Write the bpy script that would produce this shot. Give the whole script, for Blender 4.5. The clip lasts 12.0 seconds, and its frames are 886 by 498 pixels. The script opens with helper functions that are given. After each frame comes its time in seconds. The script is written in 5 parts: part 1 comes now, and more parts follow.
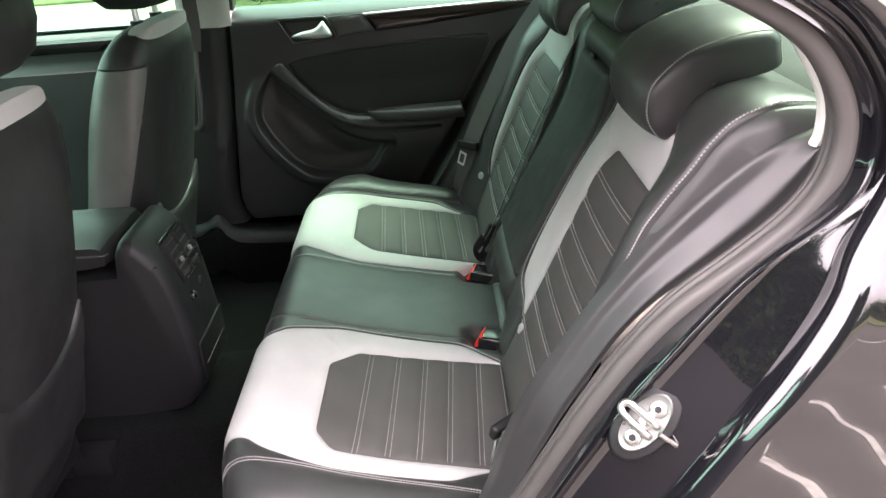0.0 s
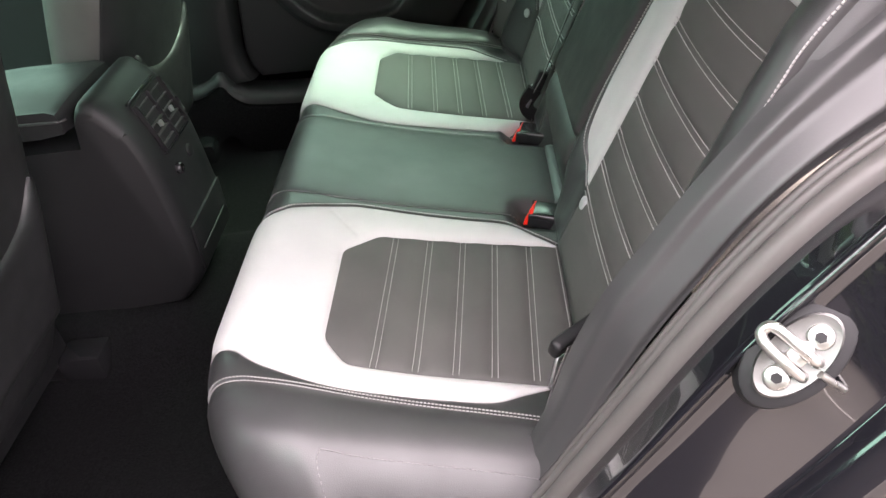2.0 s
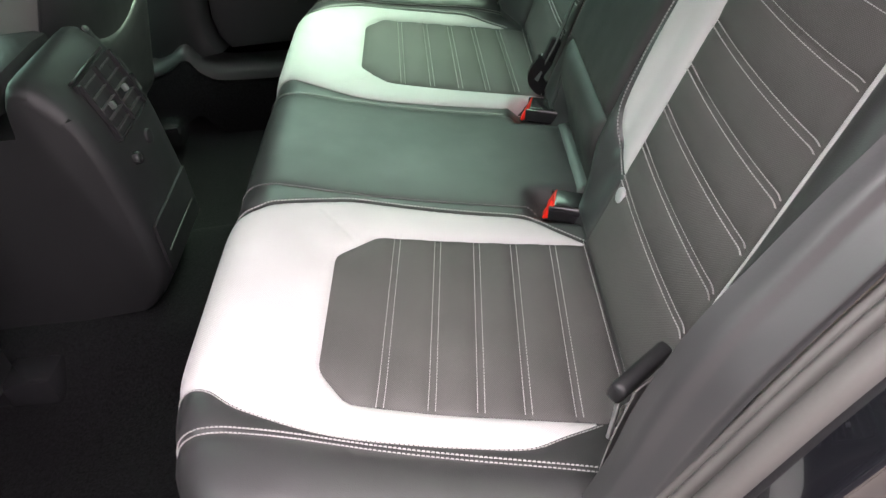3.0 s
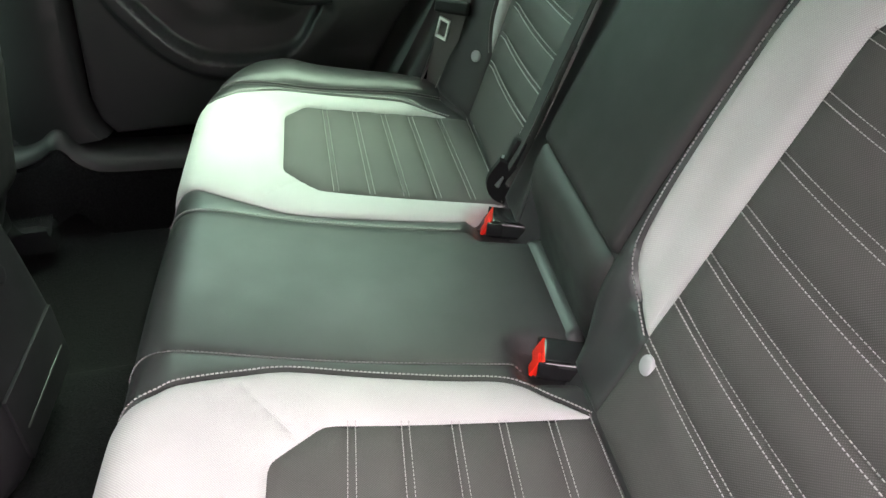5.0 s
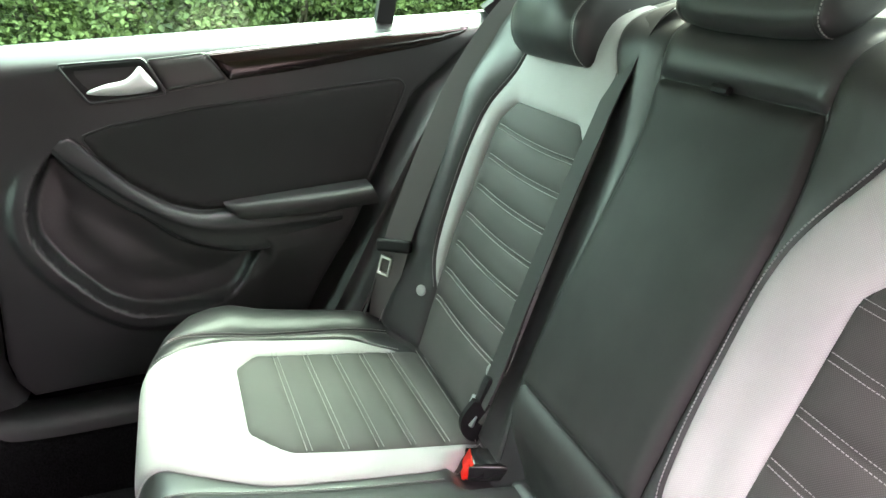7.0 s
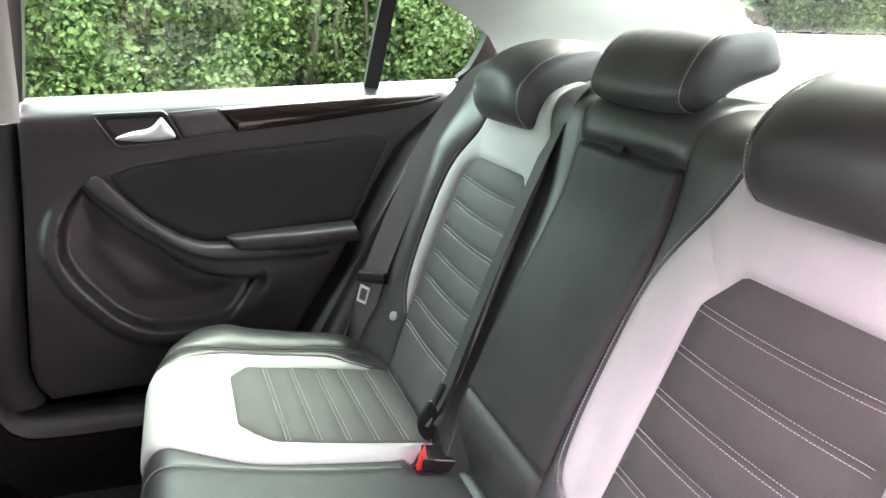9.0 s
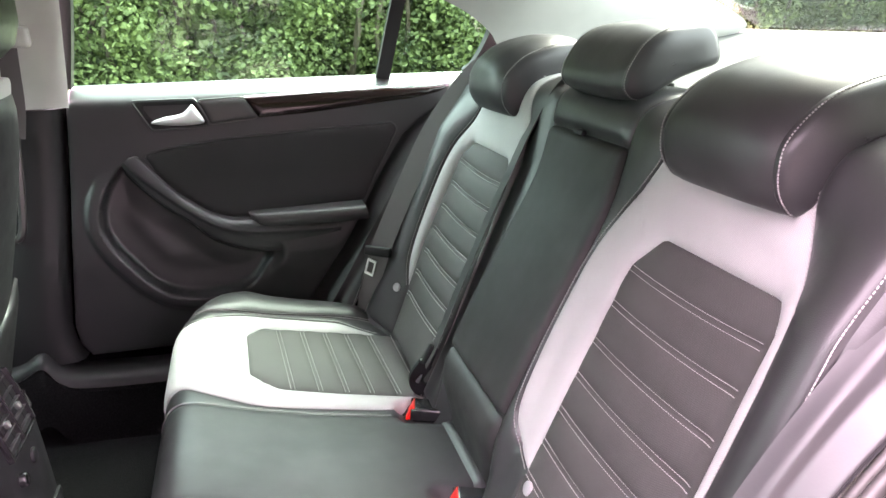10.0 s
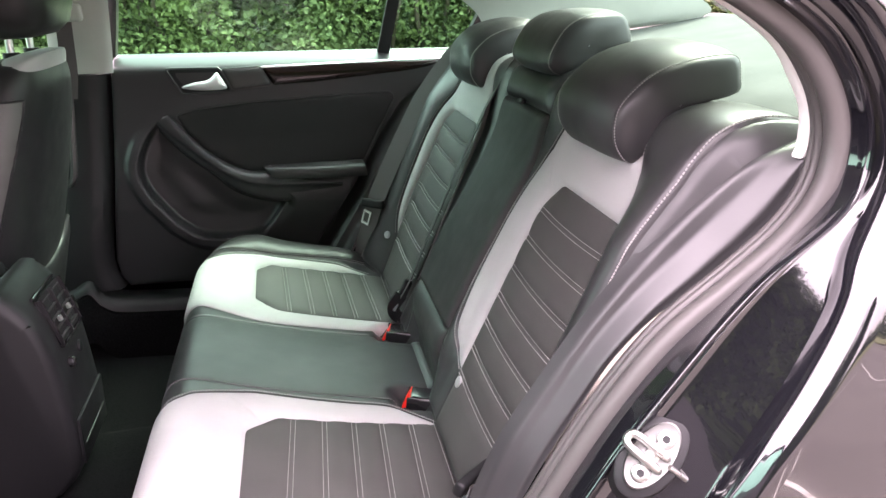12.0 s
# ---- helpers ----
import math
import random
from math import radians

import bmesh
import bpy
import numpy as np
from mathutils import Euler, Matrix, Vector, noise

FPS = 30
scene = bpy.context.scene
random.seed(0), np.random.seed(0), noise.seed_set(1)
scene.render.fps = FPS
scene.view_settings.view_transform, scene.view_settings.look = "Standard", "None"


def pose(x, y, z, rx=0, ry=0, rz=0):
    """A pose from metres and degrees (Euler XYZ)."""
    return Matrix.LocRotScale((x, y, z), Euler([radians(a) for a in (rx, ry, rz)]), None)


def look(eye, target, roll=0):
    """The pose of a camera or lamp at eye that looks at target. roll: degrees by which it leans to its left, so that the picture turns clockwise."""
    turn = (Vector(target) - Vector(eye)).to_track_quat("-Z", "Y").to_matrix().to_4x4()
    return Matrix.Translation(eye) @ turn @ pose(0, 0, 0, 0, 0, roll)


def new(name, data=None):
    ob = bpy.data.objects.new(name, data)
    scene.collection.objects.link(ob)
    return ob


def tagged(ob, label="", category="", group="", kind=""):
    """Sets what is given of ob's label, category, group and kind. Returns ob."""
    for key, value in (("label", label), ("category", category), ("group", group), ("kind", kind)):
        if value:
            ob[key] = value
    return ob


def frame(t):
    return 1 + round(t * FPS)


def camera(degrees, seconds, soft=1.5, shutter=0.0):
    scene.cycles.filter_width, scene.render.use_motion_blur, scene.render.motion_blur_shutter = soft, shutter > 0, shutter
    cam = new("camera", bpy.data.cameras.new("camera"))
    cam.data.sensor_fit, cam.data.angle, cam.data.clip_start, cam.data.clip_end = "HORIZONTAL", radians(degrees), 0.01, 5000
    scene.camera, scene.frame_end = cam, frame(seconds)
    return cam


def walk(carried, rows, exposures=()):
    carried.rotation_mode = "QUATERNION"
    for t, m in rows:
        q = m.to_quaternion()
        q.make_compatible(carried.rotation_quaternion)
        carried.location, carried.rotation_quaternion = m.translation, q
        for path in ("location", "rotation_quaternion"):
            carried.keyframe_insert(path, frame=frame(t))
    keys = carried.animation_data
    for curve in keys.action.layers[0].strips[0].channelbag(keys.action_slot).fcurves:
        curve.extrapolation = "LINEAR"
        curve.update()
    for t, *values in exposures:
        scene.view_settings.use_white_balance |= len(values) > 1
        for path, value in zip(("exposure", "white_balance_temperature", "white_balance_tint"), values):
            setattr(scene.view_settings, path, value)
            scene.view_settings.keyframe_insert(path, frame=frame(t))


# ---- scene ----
cam = camera(61.4, 12.0)
PATH = [
    (0, (-0.099, -1.309, 1.285), (-0.11, 0.488, 0.409), -4.2),
    (0.5, (-0.106, -1.242, 1.256), (-0.151, 0.512, 0.296), -5.1),
    (1, (-0.106, -1.168, 1.229), (-0.19, 0.518, 0.157), -7.3),
    (1.5, (-0.098, -1.11, 1.205), (-0.227, 0.529, 0.066), -7.9),
    (2, (-0.102, -1.066, 1.153), (-0.248, 0.545, -0.024), -7.8),
    (2.5, (-0.129, -0.989, 1.114), (-0.25, 0.575, -0.127), -8.0),
    (4.5, (-0.182, -0.73, 1.065), (-0.111, 0.84, -0.173), -4.6),
    (5, (-0.207, -0.665, 1.058), (-0.015, 0.956, -0.098), -3.1),
    (5.5, (-0.237, -0.624, 1.06), (0.058, 1.048, 0.002), -3.2),
    (6, (-0.27, -0.606, 1.074), (0.149, 1.12, 0.154), -2.6),
    (6.5, (-0.294, -0.604, 1.11), (0.229, 1.129, 0.26), -2.8),
    (7, (-0.315, -0.603, 1.137), (0.263, 1.161, 0.394), -2.8),
    (7.5, (-0.33, -0.618, 1.144), (0.306, 1.164, 0.496), -2.2),
    (9.5, (-0.328, -0.894, 1.165), (0.253, 0.925, 0.572), -0.3),
    (10, (-0.286, -0.969, 1.165), (0.206, 0.872, 0.558), -1.0),
    (10.5, (-0.266, -1.026, 1.171), (0.131, 0.817, 0.501), 0.1),
    (11, (-0.249, -1.08, 1.184), (0.103, 0.771, 0.513), 0.3),
    (11.5, (-0.236, -1.161, 1.186), (0.137, 0.689, 0.526), 1.0),
    (12, (-0.216, -1.24, 1.189), (0.164, 0.606, 0.519), -0.3),
]
walk(cam, [(t, look(eye, target, roll)) for t, eye, target, roll in PATH],
     [(0.0, 2.55, 7400, 32), (2.5, 2.70, 7400, 31), (4.5, 2.72, 7450, 31), (6.5, 3.45, 7550, 42), (7.5, 3.48, 7450, 45), (9.5, 3.50, 7400, 60), (12.0, 2.86, 7300, 45)])

# ---- world and light ----
world = bpy.data.worlds.new("sky")
scene.world = world
world.use_nodes = True
wn = world.node_tree.nodes
sky = wn.new("ShaderNodeTexSky")
sky.sky_type, sky.sun_disc = "NISHITA", False
SUN_UP, SUN_ROUND = 55.0, 42.0
sky.sun_elevation, sky.sun_rotation = radians(SUN_UP), radians(SUN_ROUND)
sky.air_density, sky.dust_density, sky.ozone_density = 1.0, 4.0, 1.0
mixw = wn.new("ShaderNodeMix")
mixw.data_type = "RGBA"
mixw.inputs[0].default_value = 0.7
mixw.inputs[7].default_value = (7.5, 7.8, 8.0, 1)
world.node_tree.links.new(sky.outputs[0], mixw.inputs[6])
cl = wn.new("ShaderNodeTexNoise")
cl.inputs["Scale"].default_value, cl.inputs["Detail"].default_value = 2.2, 6
clr = wn.new("ShaderNodeMapRange")
clr.inputs[1].default_value, clr.inputs[2].default_value = 0.35, 0.65
clr.inputs[3].default_value, clr.inputs[4].default_value = 0.7, 1.15
mulw = wn.new("ShaderNodeMix")
mulw.data_type, mulw.blend_type = "RGBA", "MULTIPLY"
mulw.inputs[0].default_value = 1.0
wl = world.node_tree.links
wl.new(cl.outputs[0], clr.inputs[0])
wl.new(mixw.outputs[2], mulw.inputs[6])
wl.new(clr.outputs[0], mulw.inputs[7])
# an overcast sky is brighter overhead than at the horizon
tc, sp, up = wn.new("ShaderNodeTexCoord"), wn.new("ShaderNodeSeparateXYZ"), wn.new("ShaderNodeMapRange")
up.inputs[3].default_value, up.inputs[4].default_value = 0.66, 1.65
wl.new(tc.outputs["Generated"], sp.inputs[0])
wl.new(sp.outputs["Z"], up.inputs[0])
mulz = wn.new("ShaderNodeMix")
mulz.data_type, mulz.blend_type = "RGBA", "MULTIPLY"
mulz.inputs[0].default_value = 1.0
wl.new(mulw.outputs[2], mulz.inputs[6])
wl.new(up.outputs[0], mulz.inputs[7])
wl.new(mulz.outputs[2], wn["Background"].inputs[0])
wn["Background"].inputs[1].default_value = 0.27

sun = new("sun", bpy.data.lights.new("sun", "SUN"))
sun.data.energy, sun.data.angle, sun.data.color = 2.2, radians(32), (1.0, 0.95, 0.88)
a, e = radians(SUN_ROUND), radians(SUN_UP)
sun.matrix_world = look((0, 0, 0), (-math.sin(a) * math.cos(e), -math.cos(a) * math.cos(e), -math.sin(e)))


# ---- materials ----
class Mat:
    """A small wrapper round a node material."""

    def __init__(self, name, color, rough=0.5, metal=0.0, **kw):
        self.m = bpy.data.materials.new(name)
        self.m.use_nodes = True
        self.t = self.m.node_tree
        self.b = self.t.nodes["Principled BSDF"]
        self.b.inputs["Base Color"].default_value = (*color, 1)
        self.b.inputs["Roughness"].default_value = rough
        self.b.inputs["Metallic"].default_value = metal
        for k, v in kw.items():
            self.b.inputs[k.replace("_", " ")].default_value = v
        self.color, self.rough = color, rough
        self.last = None

    def node(self, kind, **inputs):
        n = self.t.nodes.new(kind)
        for k, v in inputs.items():
            n.inputs[k.replace("_", " ")].default_value = v
        return n

    def link(self, a, b):
        self.t.links.new(a, b)

    def coords(self, uv=False):
        n = self.t.nodes.new("ShaderNodeTexCoord")
        return n.outputs["UV"] if uv else n.outputs["Object"]

    def noise(self, scale, detail=4, uv=False, stretch=None):
        n = self.node("ShaderNodeTexNoise", Scale=scale, Detail=detail)
        src = self.coords(uv)
        if stretch:
            mp = self.node("ShaderNodeMapping")
            mp.inputs["Scale"].default_value = stretch
            self.link(src, mp.inputs[0])
            src = mp.outputs[0]
        self.link(src, n.inputs["Vector"])
        return n.outputs[0]

    def voronoi(self, scale):
        n = self.node("ShaderNodeTexVoronoi", Scale=scale)
        n.feature = "DISTANCE_TO_EDGE"
        self.link(self.coords(), n.inputs["Vector"])
        return n.outputs[0]

    def ramp(self, value, lo, hi, out_lo, out_hi):
        n = self.node("ShaderNodeMapRange")
        for i, v in enumerate((lo, hi, out_lo, out_hi)):
            n.inputs[i + 1].default_value = v
        self.link(value, n.inputs[0])
        return n.outputs[0]

    def tint(self, value, lo, hi, color_a, color_b):
        """Base colour between two colours by a value."""
        f = self.ramp(value, lo, hi, 0, 1)
        n = self.node("ShaderNodeMix")
        n.data_type = "RGBA"
        n.inputs[6].default_value, n.inputs[7].default_value = (*color_a, 1), (*color_b, 1)
        self.link(f, n.inputs[0])
        self.link(n.outputs[2], self.b.inputs["Base Color"])
        self.tinted = n.outputs[2]
        return self

    def gloss(self, value, lo, hi, ra, rb):
        self.link(self.ramp(value, lo, hi, ra, rb), self.b.inputs["Roughness"])
        return self

    def bump(self, value, dist, strength=1.0):
        n = self.node("ShaderNodeBump", Strength=strength, Distance=dist)
        self.link(value, n.inputs["Height"])
        if self.last:
            self.link(self.last, n.inputs["Normal"])
        self.last = n.outputs[0]
        self.link(self.last, self.b.inputs["Normal"])
        return self

    def wave(self, scale, direction, uv=True, turn=0.0):
        mp = self.node("ShaderNodeMapping")
        mp.inputs["Rotation"].default_value = (0, 0, radians(turn))
        self.link(self.coords(uv), mp.inputs[0])
        n = self.node("ShaderNodeTexWave", Scale=scale, Distortion=0.0)
        n.wave_type, n.bands_direction = "BANDS", direction
        self.link(mp.outputs[0], n.inputs["Vector"])
        return n.outputs[1]

    def maths(self, op, a, b):
        n = self.node("ShaderNodeMath")
        n.operation = op
        for i, v in enumerate((a, b)):
            if isinstance(v, (int, float)):
                n.inputs[i].default_value = v
            else:
                self.link(v, n.inputs[i])
        return n.outputs[0]


def leather(name, color, rough=0.42):
    m = Mat(name, color, rough)
    m.tint(m.noise(9, 5), 0.35, 0.7, color, [c * 1.35 + 0.004 for c in color])
    m.gloss(m.noise(30, 4), 0.3, 0.7, rough - 0.03, rough + 0.05)
    m.bump(m.voronoi(520), 0.0004, 0.30)
    m.b.inputs["Specular IOR Level"].default_value = 0.55
    return m.m


def plastic(name, color, rough=0.55, grain=600, strength=0.35):
    m = Mat(name, color, rough)
    m.tint(m.noise(7, 5), 0.3, 0.75, color, [c * 1.25 + 0.002 for c in color])
    m.gloss(m.noise(14, 5), 0.3, 0.7, rough - 0.06, rough + 0.08)
    m.bump(m.noise(grain, 2), 0.0004, strength)
    return m.m


def weave(name, color, second, pitch, rough=0.8, strength=0.6, sheen=0.0):
    """Woven cloth: crossed diagonal ribs at the pitch of the threads."""
    m = Mat(name, color, rough)
    wa, wb = m.wave(0.314 / pitch, "X", turn=45), m.wave(0.314 / pitch, "X", turn=-45)
    w = m.maths("MULTIPLY", wa, wb)
    m.tint(m.maths("ADD", m.maths("MULTIPLY", w, 0.7), m.maths("MULTIPLY", m.noise(12, 5), 0.6)), 0.2, 0.85, color, second)
    m.bump(w, 0.0006, strength)
    m.bump(m.noise(18, 3), 0.002, 0.18)
    m.b.inputs["Sheen Weight"].default_value = sheen
    return m.m


M_LEATHER = leather("black_leather", (0.026, 0.026, 0.027), 0.36)
M_SEATBACK = leather("front_seat_leather", (0.013, 0.013, 0.014), 0.46)
M_SEATBACK.node_tree.nodes["Principled BSDF"].inputs["Specular IOR Level"].default_value = 0.42
M_ARM = leather("armrest_leather", (0.019, 0.0183, 0.0182), 0.52)
M_ARM.node_tree.nodes["Principled BSDF"].inputs["Specular IOR Level"].default_value = 0.4
M_LEATHER2 = leather("soft_black_leather", (0.027, 0.027, 0.028), 0.42)
M_SILVER = weave("silver_cloth", (0.365, 0.360, 0.358), (0.495, 0.488, 0.486), 0.0016, 0.72, 0.35, 0.15)
M_INSERT = weave("charcoal_cloth", (0.047, 0.0445, 0.0435), (0.085, 0.080, 0.0775), 0.0016, 0.7, 0.4)
M_GREYBACK = leather("grey_leather", (0.078, 0.078, 0.074), 0.45)
M_THREAD = Mat("thread", (0.33, 0.32, 0.315), 0.7).m
M_DARKTHREAD = Mat("dark_thread", (0.16, 0.155, 0.155), 0.7).m
M_PLASTIC = plastic("dark_grained_plastic", (0.010, 0.010, 0.011), 0.5)
M_PLASTIC.node_tree.nodes["Principled BSDF"].inputs["Specular IOR Level"].default_value = 0.32
M_TRIM = plastic("grey_trim_plastic", (0.025, 0.025, 0.027), 0.42, 500, 0.25)
M_SIDETRIM = plastic("side_trim_plastic", (0.026, 0.026, 0.027), 0.40, 500, 0.15)
M_SIDETRIM.node_tree.nodes["Principled BSDF"].inputs["Specular IOR Level"].default_value = 0.65
M_SOFT = plastic("soft_door_skin", (0.024, 0.023, 0.025), 0.40, 420, 0.3)
M_DOORCLOTH = weave("door_cloth", (0.012, 0.011, 0.012), (0.022, 0.021, 0.022), 0.002, 0.85, 0.3)
M_PANEL = plastic("grey_switch_plate", (0.040, 0.037, 0.037), 0.32, 400, 0.3)
M_GLOSS = plastic("black_gloss_plastic", (0.012, 0.012, 0.013), 0.16, 300, 0.03)
M_BLACK = plastic("matt_black_plastic", (0.010, 0.010, 0.011), 0.5, 500, 0.2)
M_BLACK.node_tree.nodes["Principled BSDF"].inputs["Specular IOR Level"].default_value = 0.25
M_RUBBER = plastic("rubber_seal", (0.066, 0.061, 0.059), 0.46, 350, 0.3)
M_CHROME = Mat("satin_silver", (0.78, 0.79, 0.80), 0.28, 1.0).m
M_STEEL = Mat("zinc_steel", (0.52, 0.52, 0.50), 0.32, 1.0)
M_STEEL.gloss(M_STEEL.noise(60, 5), 0.3, 0.7, 0.22, 0.45)
M_STEEL = M_STEEL.m
M_SATIN = Mat("satin_handle_metal", (0.74, 0.74, 0.75), 0.42, 0.5).m
M_PLATE = Mat("plate_steel", (0.17, 0.17, 0.165), 0.42, 1.0)
M_PLATE.gloss(M_PLATE.noise(80, 5), 0.3, 0.7, 0.34, 0.55)
M_PLATE = M_PLATE.m
M_RED = Mat("red_plastic", (0.85, 0.025, 0.012), 0.4).m
M_DISC = Mat("grey_button", (0.34, 0.34, 0.35), 0.5).m
M_PALE = plastic("pale_pillar_trim", (0.40, 0.395, 0.375), 0.7, 500, 0.3)
M_CPILLAR = plastic("grey_pillar_trim", (0.38, 0.38, 0.36), 0.65, 500, 0.3)
M_WAIST = plastic("grey_waist_trim", (0.13, 0.13, 0.128), 0.4, 500, 0.2)
# the pillar trim again, lightened to carry the sky's light on its edge
M_LITEDGE = plastic("lit_edge_trim", (0.62, 0.61, 0.585), 0.6, 500, 0.2)
M_HEAD = plastic("headliner_cloth", (0.50, 0.49, 0.47), 0.9, 700, 0.5)
M_SHELF = plastic("grey_shelf_cloth", (0.034, 0.036, 0.035), 0.85, 500, 0.6)
M_WOOD = Mat("dark_walnut_strip", (0.03, 0.012, 0.008), 0.12)
M_WOOD.tint(M_WOOD.noise(9, 6, stretch=(1, 1, 14)), 0.35, 0.7, (0.006, 0.005, 0.005), (0.020, 0.007, 0.005))
M_WOOD = M_WOOD.m

m = Mat("belt_webbing", (0.105, 0.100, 0.100), 0.6)
m.bump(m.wave(120, "X", True), 0.0006, 0.6)
M_BELT = m.m

m = Mat("dark_belt_webbing", (0.036, 0.035, 0.035), 0.5)
m.bump(m.wave(120, "X", True), 0.0006, 0.6)
M_DARKBELT = m.m

m = Mat("black_paint", (0.006, 0.006, 0.008), 0.1, 0.0, Coat_Weight=1.0, Coat_Roughness=0.012, Coat_IOR=1.6)
m.bump(m.noise(9, 2), 0.001, 0.05)
M_PAINT = m.m

m = Mat("carpet", (0.016, 0.016, 0.018), 0.95, 0.0, Specular_IOR_Level=0.1)
m.tint(m.noise(260, 3), 0.3, 0.7, (0.003, 0.003, 0.0033), (0.010, 0.010, 0.011))
m.bump(m.noise(400, 3), 0.003, 0.8)
M_CARPET = m.m

m = Mat("asphalt", (0.05, 0.05, 0.052), 0.9)
m.tint(m.maths("ADD", m.maths("MULTIPLY", m.noise(140, 3), 0.5), m.maths("MULTIPLY", m.noise(0.6, 5), 0.5)), 0.35, 0.65, (0.058, 0.055, 0.050), (0.112, 0.106, 0.096))
m.bump(m.noise(180, 3), 0.006, 0.6)
M_ASPHALT = m.m

m = Mat("road_paint", (0.6, 0.6, 0.57), 0.7)
m.tint(m.noise(25, 5), 0.3, 0.6, (0.35, 0.35, 0.33), (0.7, 0.7, 0.66))
M_LINE = m.m

m = Mat("grass_ground", (0.1, 0.13, 0.04), 0.95)
m.tint(m.noise(5, 6), 0.35, 0.65, (0.05, 0.09, 0.02), (0.17, 0.17, 0.07))
m.bump(m.noise(60, 4), 0.02, 0.8)
M_GRASS = m.m

m = Mat("pale_path", (0.45, 0.42, 0.33), 0.95)
m.tint(m.noise(8, 6), 0.35, 0.65, (0.20, 0.185, 0.11), (0.40, 0.375, 0.27))
m.bump(m.noise(120, 3), 0.006, 0.6)
M_PATH = m.m

m = Mat("bark", (0.07, 0.05, 0.035), 0.9)
m.bump(m.noise(40, 5), 0.01, 0.8)
M_BARK = m.m


def leafy(name, a, b):
    m = Mat(name, a, 0.6, 0.0, Specular_IOR_Level=0.2)
    g = m.node("ShaderNodeNewGeometry")
    mixed = m.maths("ADD", m.maths("MULTIPLY", g.outputs["Random Per Island"], 0.26), m.noise(1.6, 4))
    m.tint(mixed, 0.38, 0.86, a, b)
    tr = m.node("ShaderNodeBsdfTranslucent")
    m.link(m.tinted, tr.inputs[0])
    mx = m.node("ShaderNodeMixShader")
    mx.inputs[0].default_value = 0.3
    m.link(m.b.outputs[0], mx.inputs[1])
    m.link(tr.outputs[0], mx.inputs[2])
    m.link(mx.outputs[0], m.t.nodes["Material Output"].inputs[0])
    return m.m


M_LEAF = leafy("hedge_leaf", (0.024, 0.042, 0.017), (0.135, 0.182, 0.066))
# dark green that stands in for the shade deep among the leaves
m = Mat("foliage_shade", (0.02, 0.04, 0.012), 0.9, 0.0, Specular_IOR_Level=0.1)
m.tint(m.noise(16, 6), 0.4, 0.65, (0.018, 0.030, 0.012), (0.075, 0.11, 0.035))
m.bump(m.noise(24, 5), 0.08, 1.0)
M_SHADE = m.m
M_FARLEAF = leafy("far_leaf", (0.02, 0.045, 0.015), (0.05, 0.085, 0.03))


def glass(name, tint):
    m = bpy.data.materials.new(name)
    m.use_nodes = True
    t = m.node_tree
    t.nodes.remove(t.nodes["Principled BSDF"])
    tr, gl, fr, mx = (t.nodes.new("ShaderNode" + k) for k in ("BsdfTransparent", "BsdfGlossy", "LayerWeight", "MixShader"))
    tr.inputs[0].default_value, gl.inputs["Roughness"].default_value, fr.inputs[0].default_value = (*tint, 1), 0.02, 0.5
    pw = t.nodes.new("ShaderNodeMath")
    pw.operation, pw.inputs[1].default_value = "POWER", 5.0
    t.links.new(fr.outputs["Facing"], pw.inputs[0])
    ad = t.nodes.new("ShaderNodeMapRange")
    ad.inputs[3].default_value, ad.inputs[4].default_value = 0.025, 0.5
    t.links.new(pw.outputs[0], ad.inputs[0])
    t.links.new(ad.outputs[0], mx.inputs[0])
    t.links.new(tr.outputs[0], mx.inputs[1])
    t.links.new(gl.outputs[0], mx.inputs[2])
    t.links.new(mx.outputs[0], t.nodes["Material Output"].inputs[0])
    return m


M_GLASS = glass("window_glass", (0.62, 0.90, 0.79))
M_REARGLASS = glass("rear_window_glass", (0.62, 0.80, 0.72))


# ---- shaping helpers ----
def part(name, data, material, parent=None, label="", smooth=40):
    """Links verts and faces, or a bmesh, as one mesh object under a thing or a part."""
    me = bpy.data.meshes.new(name)
    if isinstance(data, bmesh.types.BMesh):
        data.to_mesh(me)
        data.free()
    else:
        me.from_pydata([tuple(p) for p in data[0]], [], [tuple(f) for f in data[1]])
    me.materials.append(material)
    me.shade_smooth()
    me.set_sharp_from_angle(angle=radians(smooth))
    ob = new(name, me)
    if parent:
        ob.parent = parent
    return tagged(ob, label)


def thing(name, label, category, group="", kind=""):
    return tagged(new(name), label, category, group, kind)


def smooth01(a, b, x):
    t = min(1.0, max(0.0, (x - a) / (b - a)))
    return t * t * (3 - 2 * t)


def spline(pts, n=8, closed=False):
    """Catmull-Rom through points of any dimension, n steps a span."""
    p = [np.array(q, float) for q in pts]
    k = len(p)
    out = []
    for i in range(k if closed else k - 1):
        if closed:
            a, b, c, d = p[i - 1], p[i], p[(i + 1) % k], p[(i + 2) % k]
        else:
            b, c = p[i], p[i + 1]
            a = p[i - 1] if i else 2 * b - c
            d = p[i + 2] if i + 2 < k else 2 * c - b
        for j in range(n):
            t = j / n
            out.append(0.5 * (2 * b + (c - a) * t + (2 * a - 5 * b + 4 * c - d) * t * t + (3 * b - a - 3 * c + d) * t ** 3))
    if not closed:
        out.append(p[-1])
    return out


